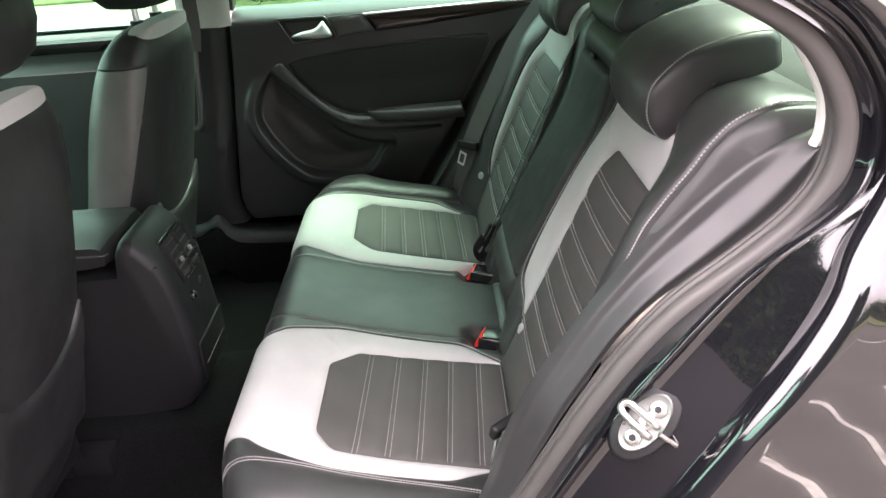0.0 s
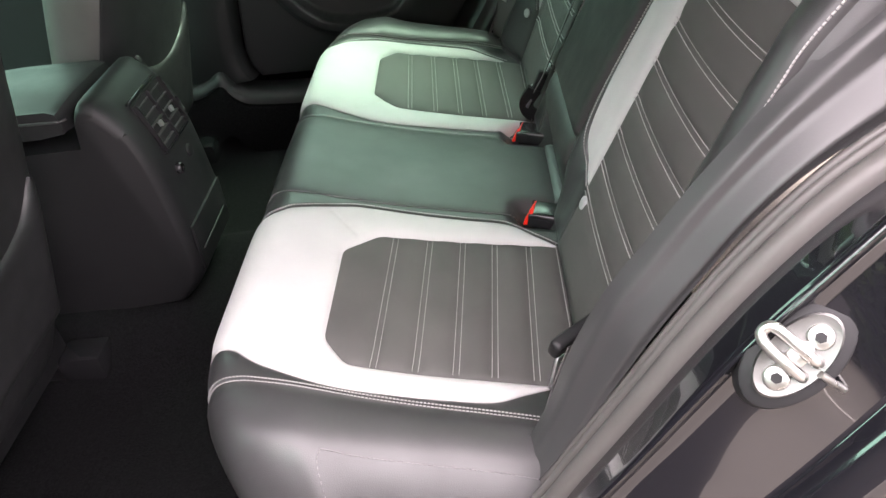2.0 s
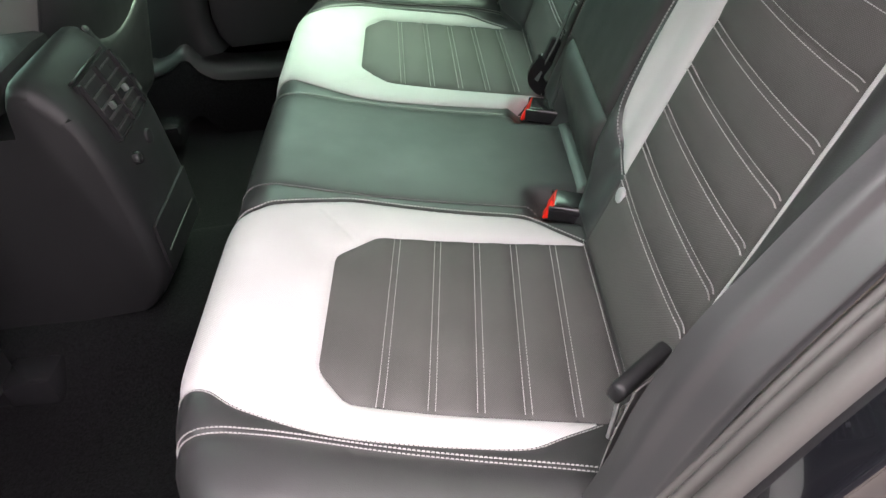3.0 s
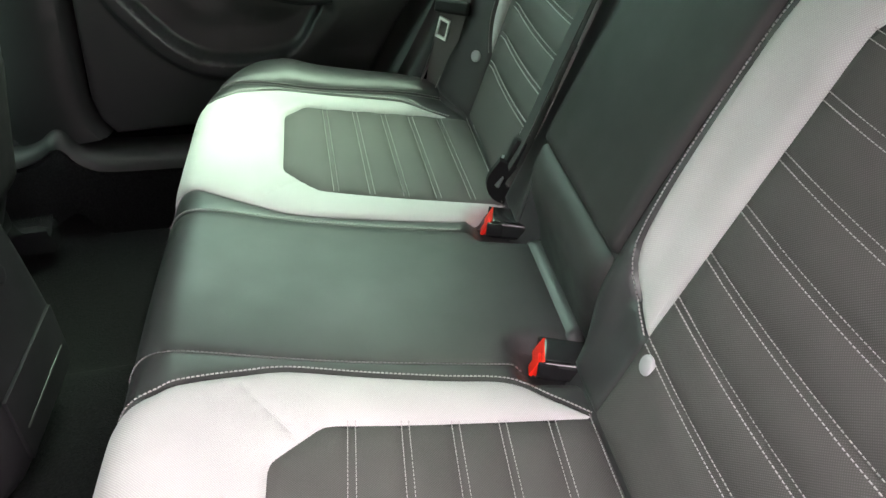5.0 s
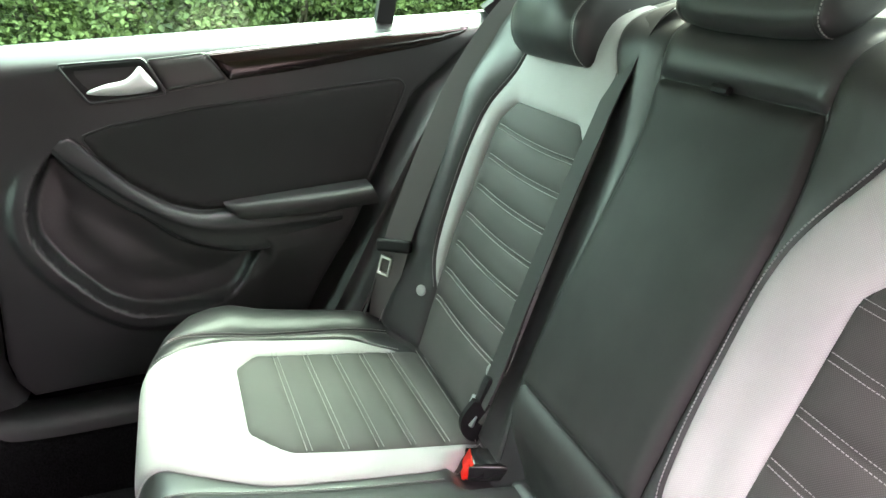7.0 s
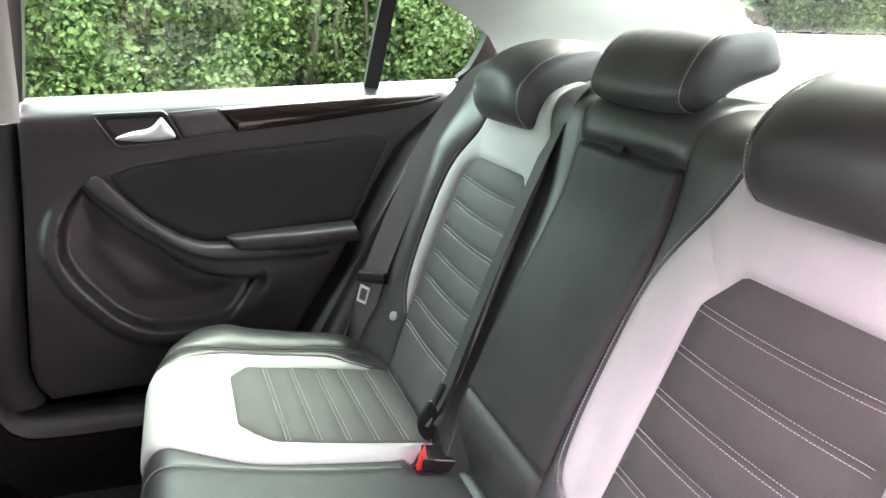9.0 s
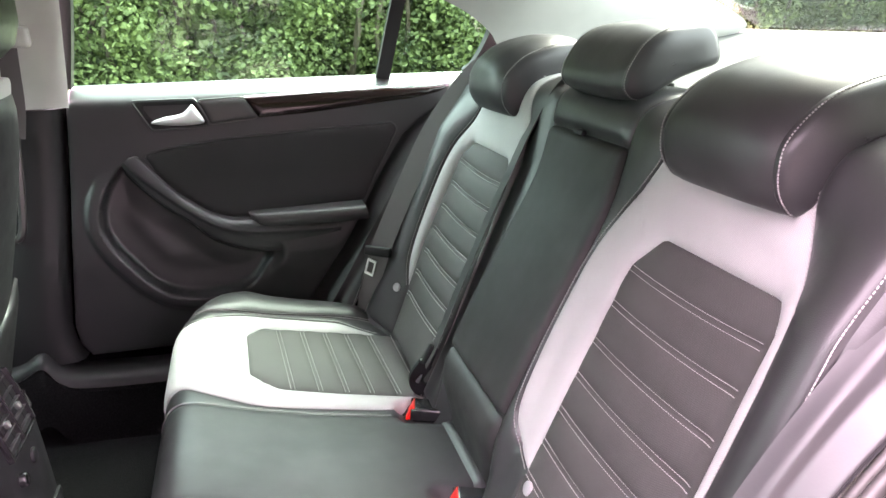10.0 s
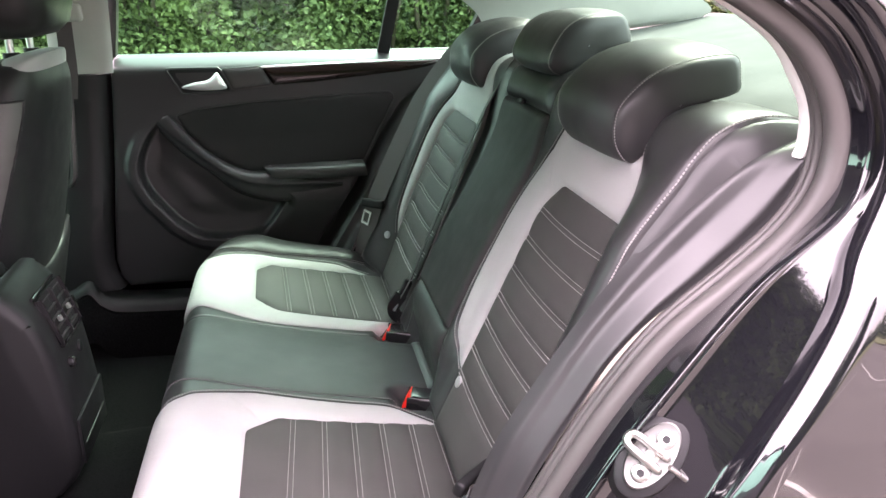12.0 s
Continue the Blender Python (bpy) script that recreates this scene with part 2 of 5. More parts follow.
def resample(pts, step, closed=False):
    p = [np.array(q, float) for q in pts]
    if closed:
        p.append(p[0])
    cum = [0.0]
    for a, b in zip(p, p[1:]):
        cum.append(cum[-1] + float(np.linalg.norm(b - a)))
    n = max(2, int(round(cum[-1] / step)))
    ts = np.linspace(0, cum[-1], n + 1)
    arr = np.array(p)
    out = [np.array([np.interp(t, cum, arr[:, k]) for k in range(arr.shape[1])]) for t in ts]
    return out[:-1] if closed else out


def grid(rows, ring=False, caps=False, loop=False):
    """Faces over rows of equal length. ring: each row closes on itself; loop: the last row joins the first; caps close both ends."""
    n, k = len(rows[0]), len(rows)
    verts = [p for r in rows for p in r]
    faces = []
    for i in range(k if loop else k - 1):
        for j in range(n if ring else n - 1):
            a, b = i * n + j, i * n + (j + 1) % n
            c, d = ((i + 1) % k) * n + (j + 1) % n, ((i + 1) % k) * n + j
            faces.append((a, b, c, d))
    if caps:
        faces += [tuple(range(n))[::-1], tuple(range((k - 1) * n, k * n))]
    return verts, faces


def sheet(rows, thick, normal=None):
    """A sheet over rows of points, given thickness away from the seen side."""
    k, n = len(rows), len(rows[0])
    P = np.array(rows, float)
    du, dv = np.gradient(P, axis=0), np.gradient(P, axis=1)
    nn = np.cross(du, dv)
    nn /= np.maximum(np.linalg.norm(nn, axis=2, keepdims=True), 1e-9)
    flip = normal is not None and float((nn.reshape(-1, 3) @ np.array(normal)).mean()) < 0
    if flip:
        nn = -nn
    Q = P - nn * thick
    verts = [tuple(p) for p in P.reshape(-1, 3)] + [tuple(p) for p in Q.reshape(-1, 3)]
    faces, off = [], k * n
    for i in range(k - 1):
        for j in range(n - 1):
            a, b, c, d = i * n + j, i * n + j + 1, (i + 1) * n + j + 1, (i + 1) * n + j
            faces += [(a, b, c, d), (off + d, off + c, off + b, off + a)]
    rim = [j for j in range(n)] + [i * n + n - 1 for i in range(1, k)] + [(k - 1) * n + j for j in range(n - 2, -1, -1)] + [i * n for i in range(k - 2, 0, -1)]
    for a, b in zip(rim, rim[1:] + rim[:1]):
        faces.append((b, a, off + a, off + b))
    if not flip:
        faces = [f[::-1] for f in faces]
    return verts, faces


def merged(*meshes):
    verts, faces = [], []
    for v, f in meshes:
        o = len(verts)
        verts += [tuple(p) for p in v]
        faces += [tuple(i + o for i in g) for g in f]
    return verts, faces


def box(size, at=(0, 0, 0), turn=(0, 0, 0), bevel=0.004, segments=2):
    bm = bmesh.new()
    bmesh.ops.create_cube(bm, size=1)
    bmesh.ops.scale(bm, vec=size, verts=bm.verts)
    if bevel:
        bmesh.ops.bevel(bm, geom=bm.edges[:] + bm.verts[:], offset=bevel, segments=segments, affect="EDGES", profile=0.6)
    bmesh.ops.transform(bm, matrix=pose(*at, *turn), verts=bm.verts)
    return bm


def rod(a, b, radius, n=14, tip=None):
    bm = bmesh.new()
    a, b = Vector(a), Vector(b)
    d = b - a
    m = Matrix.Translation((a + b) / 2) @ d.to_track_quat("Z", "Y").to_matrix().to_4x4()
    bmesh.ops.create_cone(bm, cap_ends=True, segments=n, radius1=radius, radius2=radius if tip is None else tip, depth=d.length, matrix=m)
    return bm


def disc(at, normal, radius, depth, n=20):
    """A round button with a domed face."""
    bm = bmesh.new()
    q = Vector(normal).to_track_quat("Z", "Y").to_matrix().to_4x4()
    rows = []
    for r, h in ((1, 0), (1, 0.6), (0.93, 0.85), (0.8, 1.0), (0.4, 1.08), (0.02, 1.1)):
        rows.append([Matrix.Translation(at) @ q @ Vector((radius * r * math.cos(k * math.tau / n), radius * r * math.sin(k * math.tau / n), depth * h)) for k in range(n)])
    return grid(rows, ring=True, caps=True)


def tube(path, section, up=(0, 1, 0), closed=False):
    """Sweeps a closed 2D section along a path; the section's second axis lies along up."""
    P = [Vector(p) for p in path]
    rows = []
    for i, p in enumerate(P):
        a = P[i - 1] if i or closed else p
        b = P[(i + 1) % len(P)] if i + 1 < len(P) or closed else p
        t = (b - a).normalized()
        u = Vector(up)
        u = (u - t * u.dot(t)).normalized()
        s = t.cross(u)
        rows.append([p + s * c[0] + u * c[1] for c in section])
    return grid(rows, ring=True, caps=not closed, loop=closed)


def circle(r, n=12, flat=1.0):
    return [(r * math.cos(k * math.tau / n), r * flat * math.sin(k * math.tau / n)) for k in range(n)]


def inside(poly, q):
    x, y, hit = q[0], q[1], False
    for (x1, y1), (x2, y2) in zip(poly, poly[1:] + poly[:1]):
        if (y1 > y) != (y2 > y) and x < (x2 - x1) * (y - y1) / (y2 - y1) + x1:
            hit = not hit
    return hit


def edge_distance(pts, segs):
    """Each point's distance to the nearest of the segments."""
    p = np.array(pts)[:, None, :]
    a, b = np.array([s[0] for s in segs])[None], np.array([s[1] for s in segs])[None]
    d = b - a
    t = np.clip(((p - a) * d).sum(2) / np.maximum((d * d).sum(2), 1e-12), 0, 1)
    return np.sqrt((((a + d * t[..., None]) - p) ** 2).sum(2)).min(1)


def upholstery(name, outline, surf, material, parent, label="", puff=0.006, roll=0.010, step=0.010, creases=(), crease=0.003, width=0.006, sink=0.002):
    """A padded panel over a surface: its rim sinks into the seam and its middle stands proud; creases press lines into it."""
    from mathutils.geometry import delaunay_2d_cdt
    rim = resample(outline, step, True)
    rim = [(float(p[0]), float(p[1])) for p in rim]
    lo, hi = np.min(rim, 0), np.max(rim, 0)
    segs = list(zip(rim, rim[1:] + rim[:1]))
    inner = [(x, y) for x in np.arange(lo[0], hi[0], step) for y in np.arange(lo[1], hi[1], step * 0.999)]
    for c in creases:
        cs = resample(c, step)
        for k in (-1, 0, 1):
            dv = np.array(c[-1]) - np.array(c[0])
            nv = np.array((-dv[1], dv[0])) / max(1e-9, float(np.hypot(*dv))) * width * 0.8 * k
            inner += [tuple(q + nv) for q in cs]
    inner = [(float(x), float(y)) for x, y in inner if inside(rim, (x, y))]
    d = edge_distance(inner, segs)
    inner = [q for q, v in zip(inner, d) if v > step * 0.45]
    for k in (0.003,):
        inner += [q for q in offset_loop(rim, k) if inside(rim, q)]
    vs = [Vector(q) for q in rim + inner]
    n = len(rim)
    out = delaunay_2d_cdt(vs, [(i, (i + 1) % n) for i in range(n)], [], 1, 1e-5)
    pts = [(v.x, v.y) for v in out[0]]
    d = edge_distance(pts, segs)
    h = puff * (1 - np.exp(-d / roll)) - sink * np.exp(-d / 0.002)
    if creases:
        cd = edge_distance(pts, [(a, b) for c in creases for a, b in zip(c, c[1:])])
        h = h - crease * np.exp(-(cd / width) ** 2)
    verts = []
    for q, hh in zip(pts, h):
        p, nn = surf(*q)
        verts.append(p + nn * float(hh))
    faces = [tuple(f) for f in out[2]]
    ob = part(name, (verts, faces), material, parent, label, smooth=70)
    me = ob.data
    uv = me.uv_layers.new(name="UVMap")
    co = np.array(pts)
    idx = np.empty(len(me.loops), int)
    me.loops.foreach_get("vertex_index", idx)
    uv.data.foreach_set("uv", co[idx].astype(np.float32).ravel())
    # faces look outwards
    if faces:
        q = pts[faces[0][0]]
        if me.polygons[0].normal.dot(surf(*q)[1]) < 0:
            me.flip_normals()
    return ob


def offset_loop(rim, k):
    out = []
    area = sum(a[0] * b[1] - b[0] * a[1] for a, b in zip(rim, rim[1:] + rim[:1]))
    s = 1 if area > 0 else -1
    for i, q in enumerate(rim):
        a, b = rim[i - 1], rim[(i + 1) % len(rim)]
        d = np.array(b) - np.array(a)
        nv = np.array((-d[1], d[0])) / max(1e-9, float(np.hypot(*d))) * s
        out.append((float(q[0] + nv[0] * k), float(q[1] + nv[1] * k)))
    return out


def offset_line(line, k):
    out = []
    for i, q in enumerate(line):
        a, b = line[max(0, i - 1)], line[min(len(line) - 1, i + 1)]
        d = np.array(b) - np.array(a)
        out.append(np.array(q) + np.array((-d[1], d[0])) / max(1e-9, float(np.hypot(*d))) * k)
    return out


def stitching(name, lines, surf, parent, lift=0.0015, length=0.0034, radius=0.00029, material=None):
    """Rows of single thread stitches along lines on a surface."""
    for line in lines:
        verts, faces = [], []
        pts = resample(line, 0.0021)
        P = []
        for q in pts:
            p, nn = surf(float(q[0]), float(q[1]))
            P.append((p + nn * lift, nn))
        run = 0
        for (p, n1), (q, n2) in zip(P[::2], P[1::2]):
            t = (q - p)
            if t.length < 1e-6:
                continue
            t = t.normalized()
            c = (p + q) / 2
            s = t.cross(n1).normalized()
            o = len(verts)
            L = length / 2
            for e, hgt in ((-L, -0.0012), (-L * 0.7, radius), (L * 0.7, radius), (L, -0.0012)):
                verts += [c + t * e + s * radius + n1 * hgt, c + t * e - s * radius + n1 * hgt]
            for k in range(3):
                b = o + 2 * k
                faces.append((b, b + 2, b + 3, b + 1))
            for side in (0, 1):
                faces.append(tuple(o + 2 * k + side for k in range(4)))
        part(name, (verts, faces), material or M_THREAD, parent, "pale thread stitches", smooth=60)


def normal_of(f, a, b, up, e=0.002):
    p = f(a, b)
    n = (f(a + e, b) - f(a - e, b)).cross(f(a, b + e) - f(a, b - e)).normalized()
    return p, (n if n.dot(up(a, b)) > 0 else -n)

# ---- ground and far surroundings ----
def flat(name, outline, z, material, label, category):
    verts = [(x, y, z) for x, y in outline]
    n = len(verts)
    verts += [(x, y, z - 0.05) for x, y in outline]
    faces = [tuple(range(n))] + [((i + 1) % n, i, n + i, n + (i + 1) % n) for i in range(n)]
    ob = part(name, (verts, faces), material, None, "", 20)
    return tagged(ob, label, category, "", "structure")


rows = [[(x, y, 0.0) for x in np.linspace(-400, 400, 9)] for y in np.linspace(-400, 400, 9)]
tagged(part("ground", grid(rows), M_ASPHALT), "grey asphalt of a car park round the car", "ground", "", "structure")
flat("pavement", [(-30, 2.0), (30, 2.0), (30, 7.9), (-2.0, 8.2), (-3.4, 11.2), (-30, 11.4)], 0.03, M_PATH, "pale dusty gravel ground between car and trees", "pavement")
flat("ground_verge", [(-60, 10.9), (-3.6, 10.6), (-2.2, 7.45), (60, 7.7), (60, 60), (-60, 60)], 0.06, M_GRASS, "rough grass verge under the hedge", "verge")
flat("ground_bank", [(-90, -60), (90, -60), (90, -17), (-90, -21)], 0.15, M_GRASS, "mown grass bank across the car park", "verge")


def road_line(x1, y1, x2, y2, w=0.1):
    d = Vector((x2 - x1, y2 - y1, 0)).normalized()
    s = Vector((-d.y, d.x, 0)) * w / 2
    a, b = Vector((x1, y1, 0)), Vector((x2, y2, 0))
    pts = [a - s, b - s, b + s, a + s]
    ob = part("parking_line", ([(*p.xy, 0.006) for p in pts] + [(*p.xy, -0.02) for p in pts], [(0, 1, 2, 3), (0, 4, 5, 1), (1, 5, 6, 2), (2, 6, 7, 3), (3, 7, 4, 0)]), M_LINE, None, "", 20)
    tagged(ob, "worn white painted parking line on asphalt", "road marking", "parking lines", "structure")


road_line(0.78, -2.5, 0.70, -1.3, 0.030)
road_line(1.45, -3.4, 0.90, -1.7, 0.018)
road_line(1.75, -3.5, 1.06, -1.8, 0.018)
road_line(-6, -7.4, 20, -7.0)


def leaves(centres, radius, per, size, seed, flatten=1.0):
    """Small folded leaves scattered over clumps."""
    rng = random.Random(seed)
    verts, faces = [], []
    for c in centres:
        c = Vector(c)
        for _ in range(per):
            d = Vector((rng.gauss(0, 1), rng.gauss(0, 1), rng.gauss(0, 1))).normalized()
            p = c + Vector((d.x, d.y, d.z * flatten)) * radius * rng.uniform(0.45, 1.1)
            n = (d + Vector((rng.gauss(0, .6), rng.gauss(0, .6), rng.gauss(0, .6) + 0.5))).normalized()
            t = n.cross(Vector((rng.gauss(0, 1), rng.gauss(0, 1), rng.gauss(0, 1)))).normalized()
            s = n.cross(t)
            L = size * rng.uniform(0.6, 1.3)
            w = L * rng.uniform(0.3, 0.42)
            o = len(verts)
            fold = n * L * 0.12
            verts += [p - t * L * .5, p - t * L * .1 + s * w + fold, p + t * L * .28 + s * w * .7 + fold, p + t * L * .55, p + t * L * .28 - s * w * .7 + fold, p - t * L * .1 - s * w + fold]
            faces += [(o, o + 1, o + 2, o + 3), (o, o + 3, o + 4, o + 5)]
    return verts, faces


def setback(x):
    """The hedge stands further off beyond the front of the car."""
    f = min(1, max(0, (-2.4 - x) / 2.4))
    return 5.5 * f * f * (3 - 2 * f)


rng = random.Random(5)
cl = []
for i in range(1250):
    x = rng.uniform(-11, 17)
    z = 0.15 + 4.2 * rng.random() ** 1.5
    bulge = 0.45 * math.sin(x * 0.9) + 0.9 * noise.noise(Vector((x * 1.1, z * 1.3, 2.0))) + 0.6 * noise.noise(Vector((x * 2.7, z * 2.7, 7.0)))
    cl.append((x, 9.6 + setback(x) + bulge + rng.uniform(-0.2, 0.9) + 0.12 * z, z))
hedge = thing("hedge", "tall dense green hedge of leafy trees beyond the car", "hedge", "", "stuff")
part("leaves", leaves(cl, 0.40, 110, 0.074, 3), M_LEAF, hedge)
top = []
for i in range(620):
    x, z = rng.uniform(-12, 18), rng.uniform(4.0, 8.2)
    top.append((x, 10.2 + setback(x) + 0.5 * math.sin(x * 0.8) + rng.uniform(-0.3, 0.9) + 0.1 * z, min(z, 7.4 + 0.8 * math.sin(x * 1.1))))
part("upper_leaves", leaves(top, 0.65, 70, 0.16, 6), M_LEAF, hedge)
part("inner_leaves", leaves([(x, y + 1.0, z) for x, y, z in cl[::2]], 0.7, 40, 0.15, 4), M_LEAF, hedge)
br = []
for i in range(70):
    x = rng.uniform(-10, 16)
    deep = 10.6 + setback(x)
    p = [(x, deep, 0.05)]
    for k in range(1, 5):
        p.append((p[-1][0] + rng.gauss(0, .25), deep + rng.gauss(-.12 * k, .2), 0.9 * k))
    br.append(tube(spline(p, 3), circle(0.035, 6), (0, 1, 0.1)))
part("branches", merged(*br), M_BARK, hedge)
# backing sheet behind the leaves, the hedge's inner shade put into its colour
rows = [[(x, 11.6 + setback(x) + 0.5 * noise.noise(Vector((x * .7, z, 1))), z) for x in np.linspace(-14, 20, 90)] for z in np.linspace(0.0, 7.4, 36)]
part("shade_backing", sheet(rows, 0.6, (0, -1, 0)), M_SHADE, hedge)

far = thing("far_trees", "dark distant tree line behind the car park", "trees", "", "stuff")
cl = [(rng.uniform(-80, 120), rng.uniform(-60, -48), rng.uniform(0.8, 5.5) * rng.uniform(.5, 1)) for i in range(420)]
part("leaves", leaves(cl, 2.2, 42, 0.9, 8, 0.8), M_FARLEAF, far)
# unseen trees, added so that the door jamb reflects something dark
cl = []
for i in range(1150):
    x, h = rng.uniform(-30, 4.5), rng.random()
    cl.append((x, rng.uniform(-19, -14.5), 0.8 + (8.2 + 1.2 * math.sin(x * .8)) * h))
tall = thing("reflection_trees", "unseen tall dark trees added to darken the door jamb's reflection", "trees", "", "stuff")
part("leaves", leaves(cl, 1.3, 90, 0.34, 9, 0.9), M_FARLEAF, tall)
stems = []
for i in range(12):
    x = -29 + 3 * i
    stems.append(tube(spline([(x, -17, 0), (x + .2, -17.1, 4), (x - .1, -16.8, 6)], 4), circle(0.16, 8), (0, 1, 0.1)))
part("trunks", merged(*stems), M_BARK, tall)
# dark sheet that stops sky showing through the added trees
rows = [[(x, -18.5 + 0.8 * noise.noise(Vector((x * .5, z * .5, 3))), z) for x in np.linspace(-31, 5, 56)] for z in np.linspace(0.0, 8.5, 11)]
part("shade_backing", sheet(rows, 0.6, (0, 1, 0)), M_SHADE, tall)


def street_lamp(x, y):
    lamp = thing("street_lamp", "tall grey steel lamp post beside the car park", "street lamp", "car park lamps")
    part("pole", rod((x, y, 0), (x, y, 6.0), 0.07, 12, 0.045), M_STEEL, lamp)
    part("lamp_head", box((0.9, 0.3, 0.14), (x + 0.35, y, 6.0), (0, -4, 0), 0.03), M_TRIM, lamp)


street_lamp(17.0, -16.5)
street_lamp(30.0, -19.0)

# ---- the rear seat: surfaces ----
CUSHION = resample(spline([(0.07, 0.488), (-0.013, 0.505), (-0.15, 0.531), (-0.25, 0.553), (-0.32, 0.572), (-0.37, 0.587), (-0.400, 0.594), (-0.424, 0.590), (-0.441, 0.570), (-0.448, 0.535), (-0.442, 0.45), (-0.43, 0.37), (-0.42, 0.31)], 10), 0.004)
C_CUM = np.concatenate([[0], np.cumsum([np.linalg.norm(b - a) for a, b in zip(CUSHION, CUSHION[1:])])])
C_ARR = np.array(CUSHION)
C_END = float(C_CUM[-1])
TOPN = int(np.argmin(C_ARR[:, 0]))


def V(x):
    """Arc length along the cushion's profile at the place x on its top."""
    return float(np.interp(-x, -C_ARR[:TOPN, 0], C_CUM[:TOPN]))


def cushion_point(y, v):
    x, z = float(np.interp(v, C_CUM, C_ARR[:, 0])), float(np.interp(v, C_CUM, C_ARR[:, 1]))
    a = abs(y)
    front = smooth01(-0.25, -0.43, x)
    rear = smooth01(0.02, -0.15, x)
    z += 0.013 * smooth01(0.43, 0.56, a) * rear * smooth01(-0.43, -0.32, x)
    z += 0.004 * (1 - smooth01(0.02, 0.17, a)) * rear
    for yb in (-0.116, 0.140):
        z -= 0.022 * smooth01(0.040, 0.020, abs(y - yb)) * smooth01(-0.082, -0.058, x)
    z += 0.012 * smooth01(0.50, 0.575, a) * smooth01(-0.42, -0.28, x) * smooth01(0.02, -0.10, x)
    if a > 0.565:
        t = (a - 0.565) / 0.101
        z -= 0.125 * t ** 2.3
    if a > 0.43:
        x += 0.125 * ((a - 0.43) / 0.23) ** 2 * front
    return Vector((x, y, z))


def cushion_surf(y, v):
    return normal_of(cushion_point, y, v, lambda a, b: Vector((-0.6 if b > C_END * 0.75 else 0.05, a * 0.8, 1.0 if b < C_END * 0.8 else 0.1)))


BACK = resample(spline([(-0.045, 0.45), (0.02, 0.59), (0.0905, 0.75), (0.130, 0.84), (0.163, 0.915), (0.181, 0.98), (0.192, 1.02), (0.215, 1.046), (0.27, 1.057), (0.345, 1.040), (0.362, 1.0), (0.362, 0.93)], 10), 0.004)
B_ARR = np.array(BACK)
B_CUM = np.concatenate([[0], np.cumsum([np.linalg.norm(b - a) for a, b in zip(BACK, BACK[1:])])])
B_CUM = B_CUM - float(np.interp(0.59, B_ARR[:120, 1], B_CUM[:120]))
B_LO, B_HI = float(B_CUM[0]), float(B_CUM[-1])


def back_base(s):
    return float(np.interp(s, B_CUM, B_ARR[:, 0])), float(np.interp(s, B_CUM, B_ARR[:, 1]))


def back_point(y, s):
    x, z = back_base(s)
    x2, z2 = back_base(min(s + 0.012, B_HI))
    x1, z1 = back_base(max(s - 0.012, B_LO))
    t = Vector((x2 - x1, 0, z2 - z1)).normalized()
    n = Vector((-t.z, 0, t.x))
    a = abs(y)
    off = (0.017 - 0.021 * smooth01(0.05, 0.43, s) + 0.004 * smooth01(0.43, 0.52, s)) * smooth01(-0.09, 0.03, s) * (1 - smooth01(0.128, 0.168 if y < 0 else 0.156, a))
    off -= 0.030 * (1 - smooth01(-0.085, 0.015, s)) * (1 - smooth01(0.10, 0.135, a))
    off += 0.047 * smooth01(0.443, 0.548, a) * (1 - smooth01(0.34, 0.50, s))
    if a > 0.558:
        off -= 0.055 * ((a - 0.558) / 0.024) ** 2
    return Vector((x, y, z)) + n * off


def back_surf(y, s):
    return normal_of(back_point, y, s, lambda a, b: Vector((-1, a * 0.9, 0.6 if b < 0.5 else 3)))


def foam(name, f, us, vs, sink, thick, parent):
    rows = []
    for u in us:
        row = []
        for v in vs:
            p, n = f(u, v)
            row.append(p - n * sink)
        rows.append(row)
    a, b = f(0.0, vs[len(vs) // 2])
    return part(name, sheet(rows, thick, b), M_LEATHER, parent)


def mirror(line, s):
    return [(s * y, v) for y, v in line]


def rounded(pts, r=0.012, n=4):
    """Rounds the corners of an outline."""
    out = []
    k = len(pts)
    for i in range(k):
        a, b, c = (np.array(pts[j % k], float) for j in (i - 1, i, i + 1))
        la, lc = np.linalg.norm(a - b), np.linalg.norm(c - b)
        rr = min(r, 0.45 * la, 0.45 * lc)
        p, q = b + (a - b) / max(la, 1e-9) * rr, b + (c - b) / max(lc, 1e-9) * rr
        for j in range(n + 1):
            t = j / n
            out.append((1 - t) ** 2 * p + 2 * t * (1 - t) * b + t * t * q)
    return [(float(p[0]), float(p[1])) for p in out]


